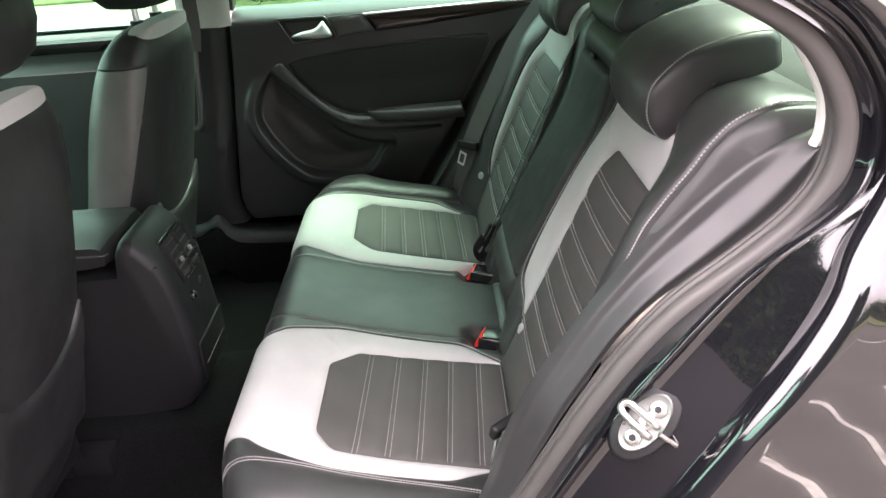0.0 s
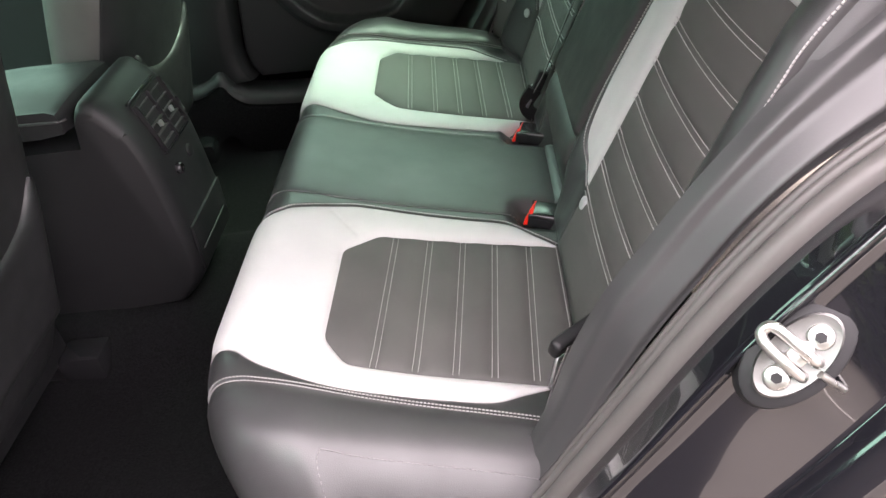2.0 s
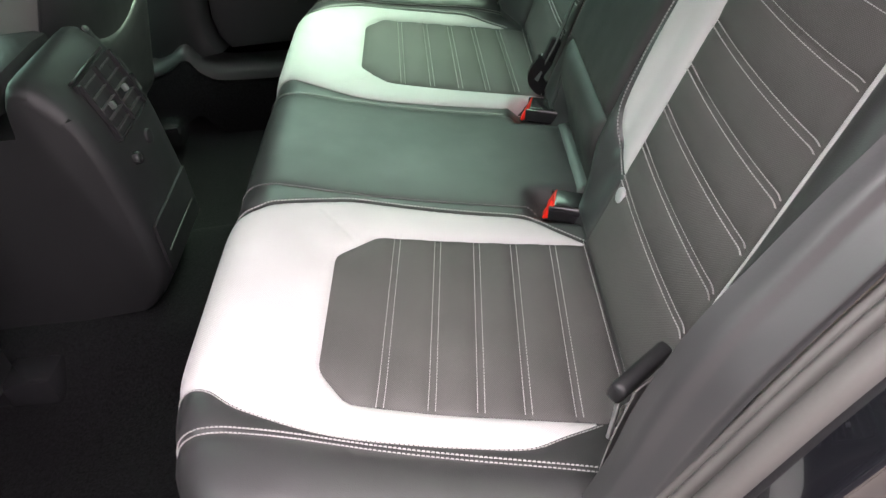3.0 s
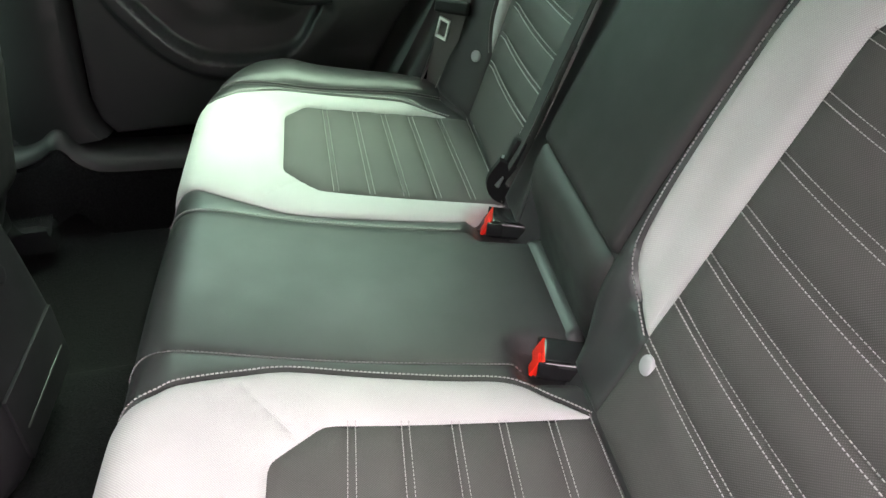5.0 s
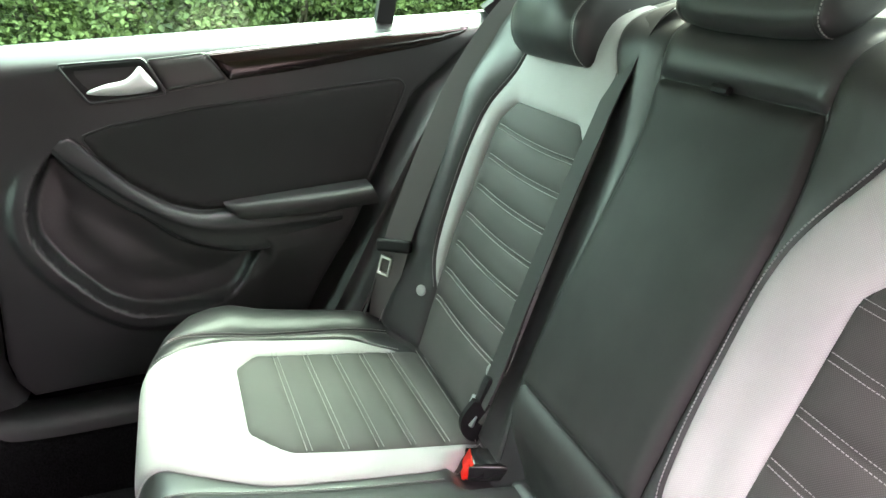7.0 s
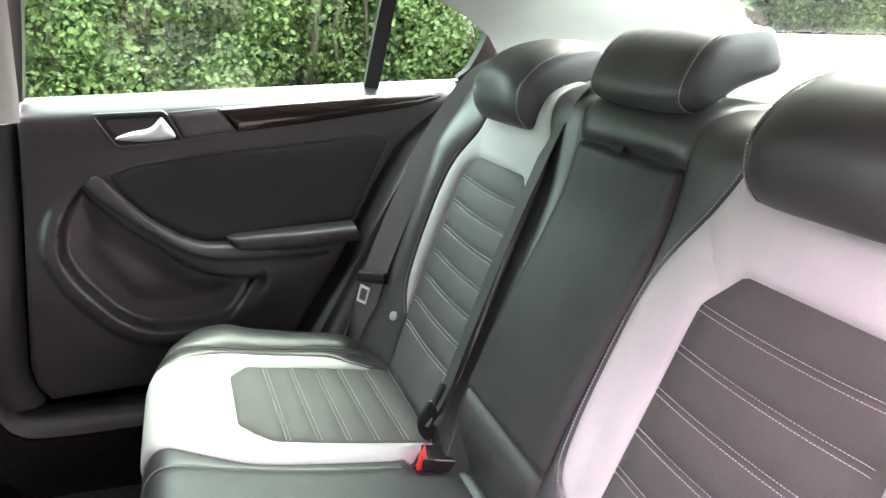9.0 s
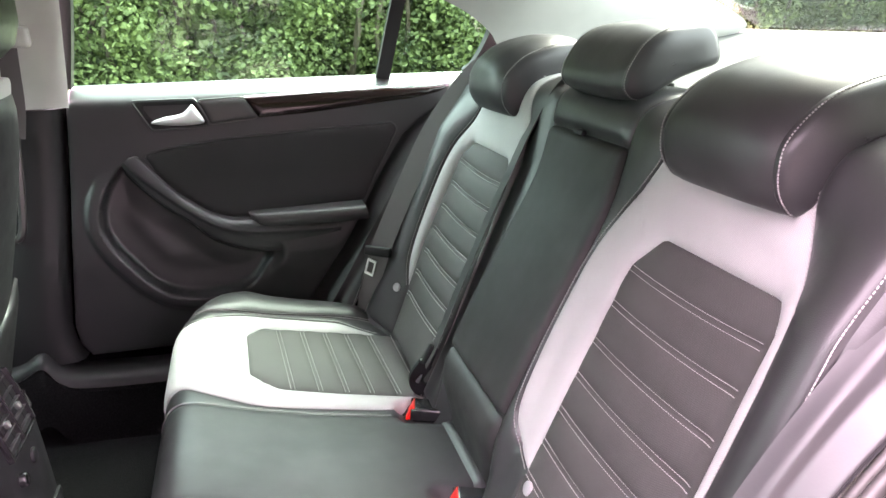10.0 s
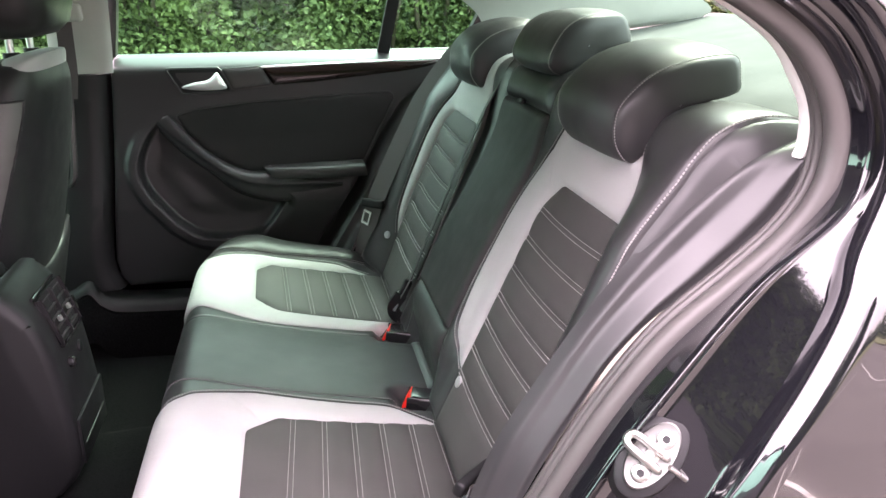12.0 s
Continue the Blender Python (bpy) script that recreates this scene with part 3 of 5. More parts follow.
# ---- rear seat cushion ----
bench = thing("rear_bench_seat", "black leather rear bench seat with silver and charcoal cloth panels", "car seat")
cushion = foam("cushion", cushion_surf, list(np.linspace(-0.668, 0.668, 70)), list(np.linspace(0.0, C_END, 60)), 0.003, 0.05, bench)
FRONT = C_END - 0.03
for s in (-1, 1):
    ins = [(0.196, V(-0.006)), (0.197, V(-0.016)), (0.205, V(-0.266)), (0.249, V(-0.311)), (0.424, V(-0.313)), (0.464, V(-0.284)), (0.470, V(-0.2)), (0.472, V(-0.10)), (0.472, V(-0.050)), (0.470, V(-0.006))]
    LX = (-0.2435, -0.1965, -0.151, -0.107, -0.0595)
    folds = [[(s * 0.19, V(x) - 0.001), (s * 0.48, V(x) + 0.012)] for x in LX] + [[(s * 0.19, V(-0.016)), (s * 0.48, V(-0.016))]]
    upholstery("seat_insert", rounded(mirror(ins, s), 0.009), cushion_surf, M_INSERT, cushion, "charcoal woven cloth seat insert", 0.007, 0.014, 0.009, folds, 0.0045, 0.007)
    inb = spline([(0.197, V(-0.014)), (0.172, V(-0.050)), (0.149, V(-0.087)), (0.146, V(-0.15)), (0.143, V(-0.22)), (0.140, V(-0.295)), (0.150, V(-0.34)), (0.166, V(-0.39)), (0.182, V(-0.425)), (0.197, C_END * 0.8), (0.21, FRONT)], 5)
    out = spline([(0.473, V(-0.050)), (0.490, V(-0.086)), (0.508, V(-0.122)), (0.510, V(-0.17)), (0.509, V(-0.22)), (0.502, V(-0.31)), (0.480, V(-0.38)), (0.452, V(-0.425)), (0.438, C_END * 0.8), (0.43, FRONT)], 5)
    edge = rounded(ins, 0.009)
    i0 = min(range(len(edge)), key=lambda i: math.dist(edge[i], ins[1]))
    i1 = min(range(len(edge)), key=lambda i: math.dist(edge[i], ins[8]))
    core = edge[i0:i1 + 1] if i0 < i1 else edge[i0:] + edge[:i1 + 1]
    sil = [tuple(p) for p in inb[::-1]] + core + [tuple(p) for p in out]
    upholstery("silver_panel", mirror(sil, s), cushion_surf, M_SILVER, cushion, "silver grey cloth panel", 0.006, 0.010, 0.010,
               [[(s * 0.222, V(-0.290)), (s * 0.168, V(-0.335))]], 0.002, 0.003)
    pipe = spline([(0.478, FRONT), (0.492, C_END * 0.8), (0.506, V(-0.425)), (0.512, V(-0.35)), (0.517, V(-0.28)), (0.525, V(-0.2)), (0.531, V(-0.12)), (0.531, V(-0.05)), (0.528, V(0.03))], 6)
    upholstery("outer_strip", mirror([tuple(p) for p in out] + [tuple(p) for p in pipe] + [(0.4715, V(0.03))], s), cushion_surf, M_LEATHER, cushion, "", 0.0025, 0.008, 0.012, sink=0.0012)
    upholstery("side_bolster", mirror([tuple(p) for p in pipe] + [(0.664, V(0.03)), (0.664, FRONT)], s), cushion_surf, M_LEATHER2, cushion, "", 0.007, 0.012, 0.014)
    upholstery("inner_strip", mirror([(0.122, V(0.0)), (0.122, FRONT)] + [tuple(p) for p in inb[::-1]] + [(0.197, V(0.0))], s), cushion_surf, M_LEATHER, cushion, "", 0.0010, 0.006, 0.010, sink=0.0006)
    upholstery("rear_strip", mirror([(0.196, V(-0.0055)), (0.188, V(0.035)), (0.470, V(0.035)), (0.470, V(-0.0055))], s), cushion_surf, M_LEATHER2, cushion, "", 0.004, 0.008, 0.010)
    st = [offset_line([(s * y, v) for y, v in pipe], k) for k in (-0.0032, 0.0032)]
    st.append([(s * (y + 0.004), v) for y, v in out])
    st.append([(s * (y - 0.004), v) for y, v in inb])
    low = spline([(0.606, V(0.0)), (0.603, V(-0.117)), (0.600, V(-0.225)), (0.598, V(-0.296)), (0.601, V(-0.310)), (0.610, V(-0.318)), (0.632, V(-0.318))], 6)
    stitching("stitch_line", [[(s * y, v) for y, v in low]], cushion_surf, cushion, 0.0076, radius=0.00028, material=M_DARKTHREAD)
    stitching("stitch_line", st, cushion_surf, cushion, 0.0022, radius=0.0003)
    ch = []
    for x in LX:
        a, b = 0.203, 0.471
        for k in (-0.0035, 0.0035):
            ch.append([(s * a, V(x) + k - 0.0005), (s * b, V(x) + k + 0.011)])
    for k in (-0.003, 0.004):
        ch.append([(s * 0.197, V(-0.016) + k), (s * 0.470, V(-0.018) + k)])
    stitching("stitch_line", ch, cushion_surf, cushion, 0.0042)
upholstery("centre_panel", [(-0.1213, V(0.0)), (-0.1213, FRONT), (0.1213, FRONT), (0.1213, V(0.0))], cushion_surf, M_LEATHER2, cushion, "", 0.0010, 0.010, 0.010, sink=0.0006)
upholstery("rear_flap", rounded([(-0.092, V(-0.008)), (-0.082, V(0.035)), (0.102, V(0.035)), (0.112, V(-0.008))], 0.006), cushion_surf, M_LEATHER2, cushion, "", 0.008, 0.006, 0.008)
stitching("stitch_line", [[(-0.125, V(-0.07)), (-0.125, FRONT)], [(0.125, V(-0.09)), (0.125, FRONT)]], cushion_surf, cushion, 0.0020, material=M_DARKTHREAD)

# ---- rear seat backrest ----
backrest = foam("backrest", back_surf, list(np.linspace(-0.568, 0.568, 100)), list(np.linspace(B_LO, B_HI, 70)), 0.003, 0.03, bench)
TOP = 0.55
for s in (-1, 1):
    ins = [(0.199, -0.085), (0.200, 0.03), (0.216, 0.312), (0.256, 0.356), (0.452, 0.355), (0.473, 0.322), (0.478, 0.12), (0.464, -0.085)]
    LS = (0.311, 0.263, 0.212, 0.163, 0.114, 0.065, 0.016)
    bow = lambda y: -0.005 * (1 - ((y - 0.335) / 0.13) ** 2)
    folds = [[(s * y, v + bow(y)) for y in np.linspace(0.220, 0.460, 9)] for v in LS]
    upholstery("seat_insert", rounded(mirror(ins, s), 0.007), back_surf, M_INSERT, backrest, "charcoal woven cloth backrest insert", 0.007, 0.014, 0.009, folds, 0.0045, 0.007)
    inb = spline([(0.200, 0.014), (0.165, 0.030), (0.142, 0.062), (0.134, 0.12), (0.130, 0.207), (0.130, 0.29), (0.144, 0.345), (0.190, 0.410), (0.222, 0.47), (0.235, TOP)], 5)
    if s > 0:
        inb = [np.array((max(p[0], 0.198), p[1])) for p in inb]
    out = spline([(0.4725, 0.026), (0.484, 0.050), (0.494, 0.085), (0.500, 0.15), (0.502, 0.25), (0.498, 0.32), (0.486, 0.365), (0.464, 0.41), (0.450, 0.445), (0.448, 0.49), (0.452, TOP)], 5)
    edge = rounded(ins, 0.007)
    near = lambda q: min(range(len(edge)), key=lambda i: math.dist(edge[i], q))
    i0, i1 = near((0.1998, 0.014)), near((0.4725, 0.026))
    core = edge[i0:i1 + 1] if i0 < i1 else edge[i0:] + edge[:i1 + 1]
    sil = [tuple(p) for p in inb[::-1]] + core + [tuple(p) for p in out]
    upholstery("silver_panel", mirror(sil, s), back_surf, M_SILVER, backrest, "silver grey cloth panel", 0.006, 0.009, 0.009,
               [[(s * 0.236, 0.332), (s * 0.186, 0.395)]], 0.002, 0.003)
    rim = spline([(0.560, -0.085), (0.562, 0.1), (0.565, 0.206), (0.566, 0.336), (0.566, 0.45), (0.562, 0.52), (0.555, 0.60)], 6)
    upholstery("bolster_front", mirror([(0.4655, -0.085)] + [tuple(p) for p in out] + [(0.46, 0.60)] + [tuple(p) for p in rim[::-1]], s), back_surf, M_LEATHER, backrest, "", 0.006, 0.010, 0.012)
    upholstery("bolster_side", mirror([tuple(p) for p in rim] + [(0.580, 0.60), (0.586, 0.50), (0.583, 0.40), (0.573, 0.30), (0.571, -0.085)], s), back_surf, M_LEATHER2, backrest, "", 0.006, 0.012, 0.007)
    upholstery("inner_strip", mirror([(0.1205 if s < 0 else 0.1335, -0.085), (0.1190 if s < 0 else 0.1245, 0.43), (0.1215, TOP)] + [tuple(p) for p in inb[::-1]] + [(0.2025, -0.085)], s), back_surf, M_LEATHER, backrest, "", 0.002, 0.006, 0.010)
    st = [offset_line([(s * y, v) for y, v in rim], 0.004 * s)]
    st += [[(s * (y + 0.004), v) for y, v in out], [(s * (y - 0.004), v) for y, v in inb]]
    stitching("stitch_line", st[:1], back_surf, backrest, 0.0024, radius=0.0006)
    stitching("stitch_line", st[1:], back_surf, backrest, 0.0020, radius=0.0003)
    ch = []
    for v in LS:
        for k in (-0.0035, 0.0035):
            ch.append([(s * y, v + bow(y) + k) for y in np.linspace(0.207 + 0.053 * max(0, v - 0.03), 0.463, 9)])
    stitching("stitch_line", ch, back_surf, backrest, 0.0042 if s < 0 else 0.0060, radius=0.00029 if s < 0 else 0.00055)
    for y, v in ((0.226, 0.004), (0.492, 0.010)):
        p, n = back_surf(s * y, v)
        part("isofix_cover", disc(p + n * 0.004, n, 0.0095, 0.004), M_DISC, backrest, "round grey plastic button")
arm = upholstery("armrest", rounded([(-0.119, 0.042), (-0.117, 0.437), (0.122, 0.437), (0.131, 0.042)], 0.008), back_surf, M_ARM, backrest, "folded-up black leather centre armrest", 0.009, 0.0045, 0.008)
upholstery("lower_pad", [(-0.092, -0.085), (-0.119, 0.0), (-0.119, 0.039), (0.131, 0.039), (0.131, 0.0), (0.104, -0.085)], back_surf, M_ARM, backrest, "", 0.009, 0.010, 0.010)
upholstery("upper_pad", [(-0.117, 0.4378), (-0.140, 0.60), (0.140, 0.60), (0.122, 0.4378)], back_surf, M_LEATHER, backrest, "", 0.007, 0.008, 0.011)
p, n = back_surf(0.008, 0.440)
part("armrest_strap", box((0.010, 0.028, 0.010), p + n * 0.008, (0, 25, 0), 0.005), M_BLACK, backrest, "black pull strap")


# ---- head restraints ----
HR_SIDE = [(.172, .988), (.154, 1.008), (.150, 1.035), (.158, 1.060), (.192, 1.090), (.235, 1.105), (.276, 1.111), (.298, 1.108), (.304, 1.088), (.303, 1.068), (.262, 1.058), (.232, 1.046), (.206, 1.022), (.188, 1.000)]
HR_CENTRE = [(.175, 1.023), (.163, 1.035), (.164, 1.052), (.175, 1.074), (.192, 1.095), (.218, 1.109), (.249, 1.113), (.283, 1.112), (.297, 1.088), (.298, 1.066), (.272, 1.057), (.240, 1.047), (.214, 1.033), (.191, 1.022)]
HR_WIDE = [(.231 + (x - .231) * 1.10, 1.068 + (z - 1.068) * 1.16) for x, z in HR_CENTRE]
HR_MID = [(.153, .992), (.136, 1.010), (.131, 1.038), (.139, 1.075), (.172, 1.107), (.220, 1.124), (.275, 1.128), (.312, 1.115), (.320, 1.085), (.300, 1.062), (.262, 1.050), (.226, 1.045), (.200, 1.028), (.178, 1.000)]


def head_restraint(yc, dx, dz, sx, sz, half=0.102, side=HR_SIDE, mid=None, label="padded black leather rear head restraint with pale stitching"):
    hr = thing("head_restraint", label, "head restraint", "rear head restraints")
    b = np.array(spline(side, 4, True))
    a = b + 0.62 * (np.array(spline(mid or HR_MID, 4, True)) - b)
    c0 = b.mean(0)

    def place(q, y):
        return Vector((0.168 + dx + (q[0] - 0.168) * sx, yc + y, 0.99 + dz + (q[1] - 0.99) * sz))

    seam = half - 0.014
    rows = []
    for y in np.linspace(-seam, seam, 25):
        t = abs(y) / seam
        m = a + (b - a) * t ** 3.6
        if t > 0.97:
            m = c0 + (m - c0) * 0.988
        rows.append([place(q, y) for q in m])
    part("pad", grid(rows, ring=True), M_LEATHER2, hr)
    for s in (-1, 1):
        side = []
        for dy, k in ((-0.001, 0.985), (0.002, 1.0), (0.008, 0.975), (0.0135, 0.87), (0.0175, 0.6), (0.0190, 0.3), (0.0194, 0.02)):
            side.append([place(c0 + (q - c0) * k, s * (seam + dy)) for q in b])
        part("side_panel", grid(side, ring=True), M_LEATHER, hr)
        verts, faces = [], []
        loop = resample(b, 0.0036 / sx, True)
        for i, q in enumerate(loop):
            q2 = q + (loop[(i + 1) % len(loop)] - q) * 0.6
            o = (q - c0) / np.linalg.norm(q - c0)
            n = Vector((o[0], s * 0.9, o[1])).normalized()
            A, B = place(c0 + (q - c0) * 0.985, s * (seam + 0.0058)), place(c0 + (q2 - c0) * 0.985, s * (seam + 0.0058))
            t = (B - A).normalized()
            w = t.cross(n).normalized() * 0.00062
            o = len(verts)
            verts += [A - w - n * .001, A + w - n * .001, B + w - n * .001, B - w - n * .001, A - w + n * .0012, A + w + n * .0012, B + w + n * .0012, B - w + n * .0012]
            faces += [(o + 4, o + 5, o + 6, o + 7), (o, o + 4, o + 7, o + 3), (o + 1, o + 2, o + 6, o + 5), (o, o + 1, o + 5, o + 4), (o + 2, o + 3, o + 7, o + 6)]
        part("stitching", (verts, faces), M_THREAD, hr, "pale thread stitches")
        part("post", rod((0.262 + dx * .6, yc + s * 0.05, 1.035), (0.262 + dx * .6, yc + s * 0.05, 1.075 + dz), 0.006), M_CHROME, hr, "chrome post")
        part("post_socket", rod((0.262 + dx * .6, yc + s * 0.05, 1.045), (0.262 + dx * .6, yc + s * 0.05, 1.066), 0.013), M_BLACK, hr)
    return hr


head_restraint(-0.348, 0, 0, 1, 1)
head_restraint(0.352, 0, 0, 1, 1)
head_restraint(0.008, 0.030, 0.030, 1, 1, 0.106, HR_CENTRE, HR_WIDE, "padded black leather centre rear head restraint, slightly raised")


# ---- belts and buckles ----
def buckle(y, s):
    b = thing("belt_buckle", "black seat belt buckle with red release button in the seat gap", "seat belt buckle", "rear belt buckles")
    m = pose(-0.006, y, 0.503, 0, 7, 14 * s)
    bm = box((0.082, 0.042, 0.026), (0, 0, 0), (0, 0, 0), 0.006, 3)
    bmesh.ops.transform(bm, matrix=m, verts=bm.verts)
    housing = part("housing", bm, M_GLOSS, b)
    for k in (-1, 1):
        bm = box((0.020, 0.004, 0.020), (-0.034, k * 0.0195, 0.001), (0, 0, 0), 0.0015, 2)
        bmesh.ops.transform(bm, matrix=m, verts=bm.verts)
        part("cheek", bm, M_GLOSS, housing)
    bm = box((0.007, 0.037, 0.024), (-0.0405, 0, 0.001), (0, 22, 0), 0.0022, 2)
    bmesh.ops.transform(bm, matrix=m, verts=bm.verts)
    button = part("release_button", bm, M_RED, b, "red release button")
    bm = box((0.005, 0.016, 0.022), (-0.0455, -0.009, -0.002), (0, 22, 0), 0.002, 2)
    bmesh.ops.transform(bm, matrix=m, verts=bm.verts)
    part("button_ridge", bm, M_RED, button)
    bm = box((0.05, 0.024, 0.012), (0.06, 0, -0.004), (0, 0, 0), 0.004, 2)
    bmesh.ops.transform(bm, matrix=m, verts=bm.verts)
    part("stalk", bm, M_BLACK, b)


buckle(-0.120, -1)
buckle(0.146, -1)


def webbing(path, width, facing, thick=0.0014):
    """A flat belt along a path; facing gives the way its face looks."""
    w, t = width / 2, thick / 2
    f = Vector(facing).normalized()
    sec = [(-w, -t), (-w * .5, -t), (w * .5, -t), (w, -t), (w, t), (w * .5, t), (-w * .5, t), (-w, t)]
    return tube(spline(path, 8), sec, f)


def outer_belt(s):
    b = thing("seat_belt", "charcoal seat belt with a chrome tongue hanging beside the backrest", "seat belt", "rear seat belts")
    path = [(0.272, s * 0.545, 1.066), (0.200, s * 0.548, 1.045), (0.112, s * 0.552, 0.940), (0.052, s * 0.552, 0.83), (0.003, s * 0.550, 0.73), (-0.021, s * 0.547, 0.675), (-0.044, s * 0.552, 0.60), (-0.060, s * 0.565, 0.51)]
    if s < 0:
        path = [(x - 0.006, y + 0.012, z - 0.032) for x, y, z in path[5:]]
    part("webbing", webbing(path, 0.048, (-0.62, -s * 0.74, 0.25)), M_BELT, b, "charcoal woven webbing")
    bm = box((0.014, 0.064, 0.022), (0, 0, 0), (0, 0, 0), 0.006, 3)
    bmesh.ops.transform(bm, matrix=pose(-0.027 if s > 0 else -0.034, s * (0.541 if s > 0 else 0.526), 0.676 if s > 0 else 0.642, 0, 20, 50 * s), verts=bm.verts)
    part("tongue_grip", bm, M_BLACK, b)
    bm = bmesh.new()
    for dx, w, hh, x in ((0.009, 0.004, 0.038, 0), (-0.009, 0.004, 0.038, 0), (0, 0.022, 0.006, 0.016), (0, 0.022, 0.010, -0.016)):
        bb = box((w, 0.004, hh if dx else 0.006), (dx, 0, x if not dx else 0), (0, 0, 0), 0.001, 1)
        me = bpy.data.meshes.new("tmp")
        bb.to_mesh(me)
        bb.free()
        bm.from_mesh(me)
        bpy.data.meshes.remove(me)
    bmesh.ops.transform(bm, matrix=pose(-0.043 if s > 0 else -0.050, s * (0.553 if s > 0 else 0.538), 0.638 if s > 0 else 0.606, 0, 18, -40 * s), verts=bm.verts)
    part("tongue", bm, M_CHROME, b, "chrome belt tongue")


outer_belt(1)
outer_belt(-1)
cb = thing("seat_belt", "dark centre seat belt lying over the seat, tongue parked low", "seat belt", "rear seat belts")
part("webbing", webbing([(0.300, 0.174, 1.078), (0.222, 0.182, 1.056), (0.181, 0.190, 0.988), (0.152, 0.193, 0.927), (0.106, 0.194, 0.83), (0.048, 0.194, 0.70), (0.010, 0.193, 0.612), (-0.012, 0.192, 0.572)], 0.050, (-0.90, 0.20, 0.38)), M_DARKBELT, cb)
part("tongue_grip", box((0.018, 0.016, 0.050), (-0.004, 0.196, 0.582), (0, 25, 0), 0.005), M_BLACK, cb)
part("tongue", box((0.004, 0.022, 0.040), (-0.020, 0.202, 0.556), (0, 30, 15), 0.001), M_CHROME, cb, "chrome belt tongue")
part("lower_loop", tube(spline([(-0.012, 0.19, 0.575), (-0.028, 0.198, 0.545), (-0.018, 0.204, 0.52), (0.012, 0.204, 0.515)], 6), [(-.013, -.004), (.013, -.004), (.013, .004), (-.013, .004)], (0, 1, 0)), M_BLACK, cb)

# ---- front seats ----
def ring_section(x_rear, thick, yc, hw, z, n=28, power=3.2, bound=None):
    """A rounded ring; bound is the angle at which the side panel's rear seam runs."""
    pts = []
    for k in range(n):
        a = k * math.tau / n
        if bound:
            a = radians(float(np.interp(k * 40 / n, (0, 6, 14, 20, 26, 34, 40), (0, bound, 126, 180, 234, 360 - bound, 360))))
        c, q = math.cos(a), math.sin(a)
        pts.append((x_rear - thick / 2 + thick / 2 * math.copysign(abs(c) ** (2 / power), c), yc + hw * math.copysign(abs(q) ** (2 / power), q), z))
    return pts


def compact(verts, faces):
    """The faces with none but the vertices that they use."""
    used = sorted({i for f in faces for i in f})
    at = {i: k for k, i in enumerate(used)}
    return [verts[i] for i in used], [tuple(at[i] for i in f) for f in faces]


def seat_rear(z):
    return -0.640 - 0.25 * (1.0 - z)


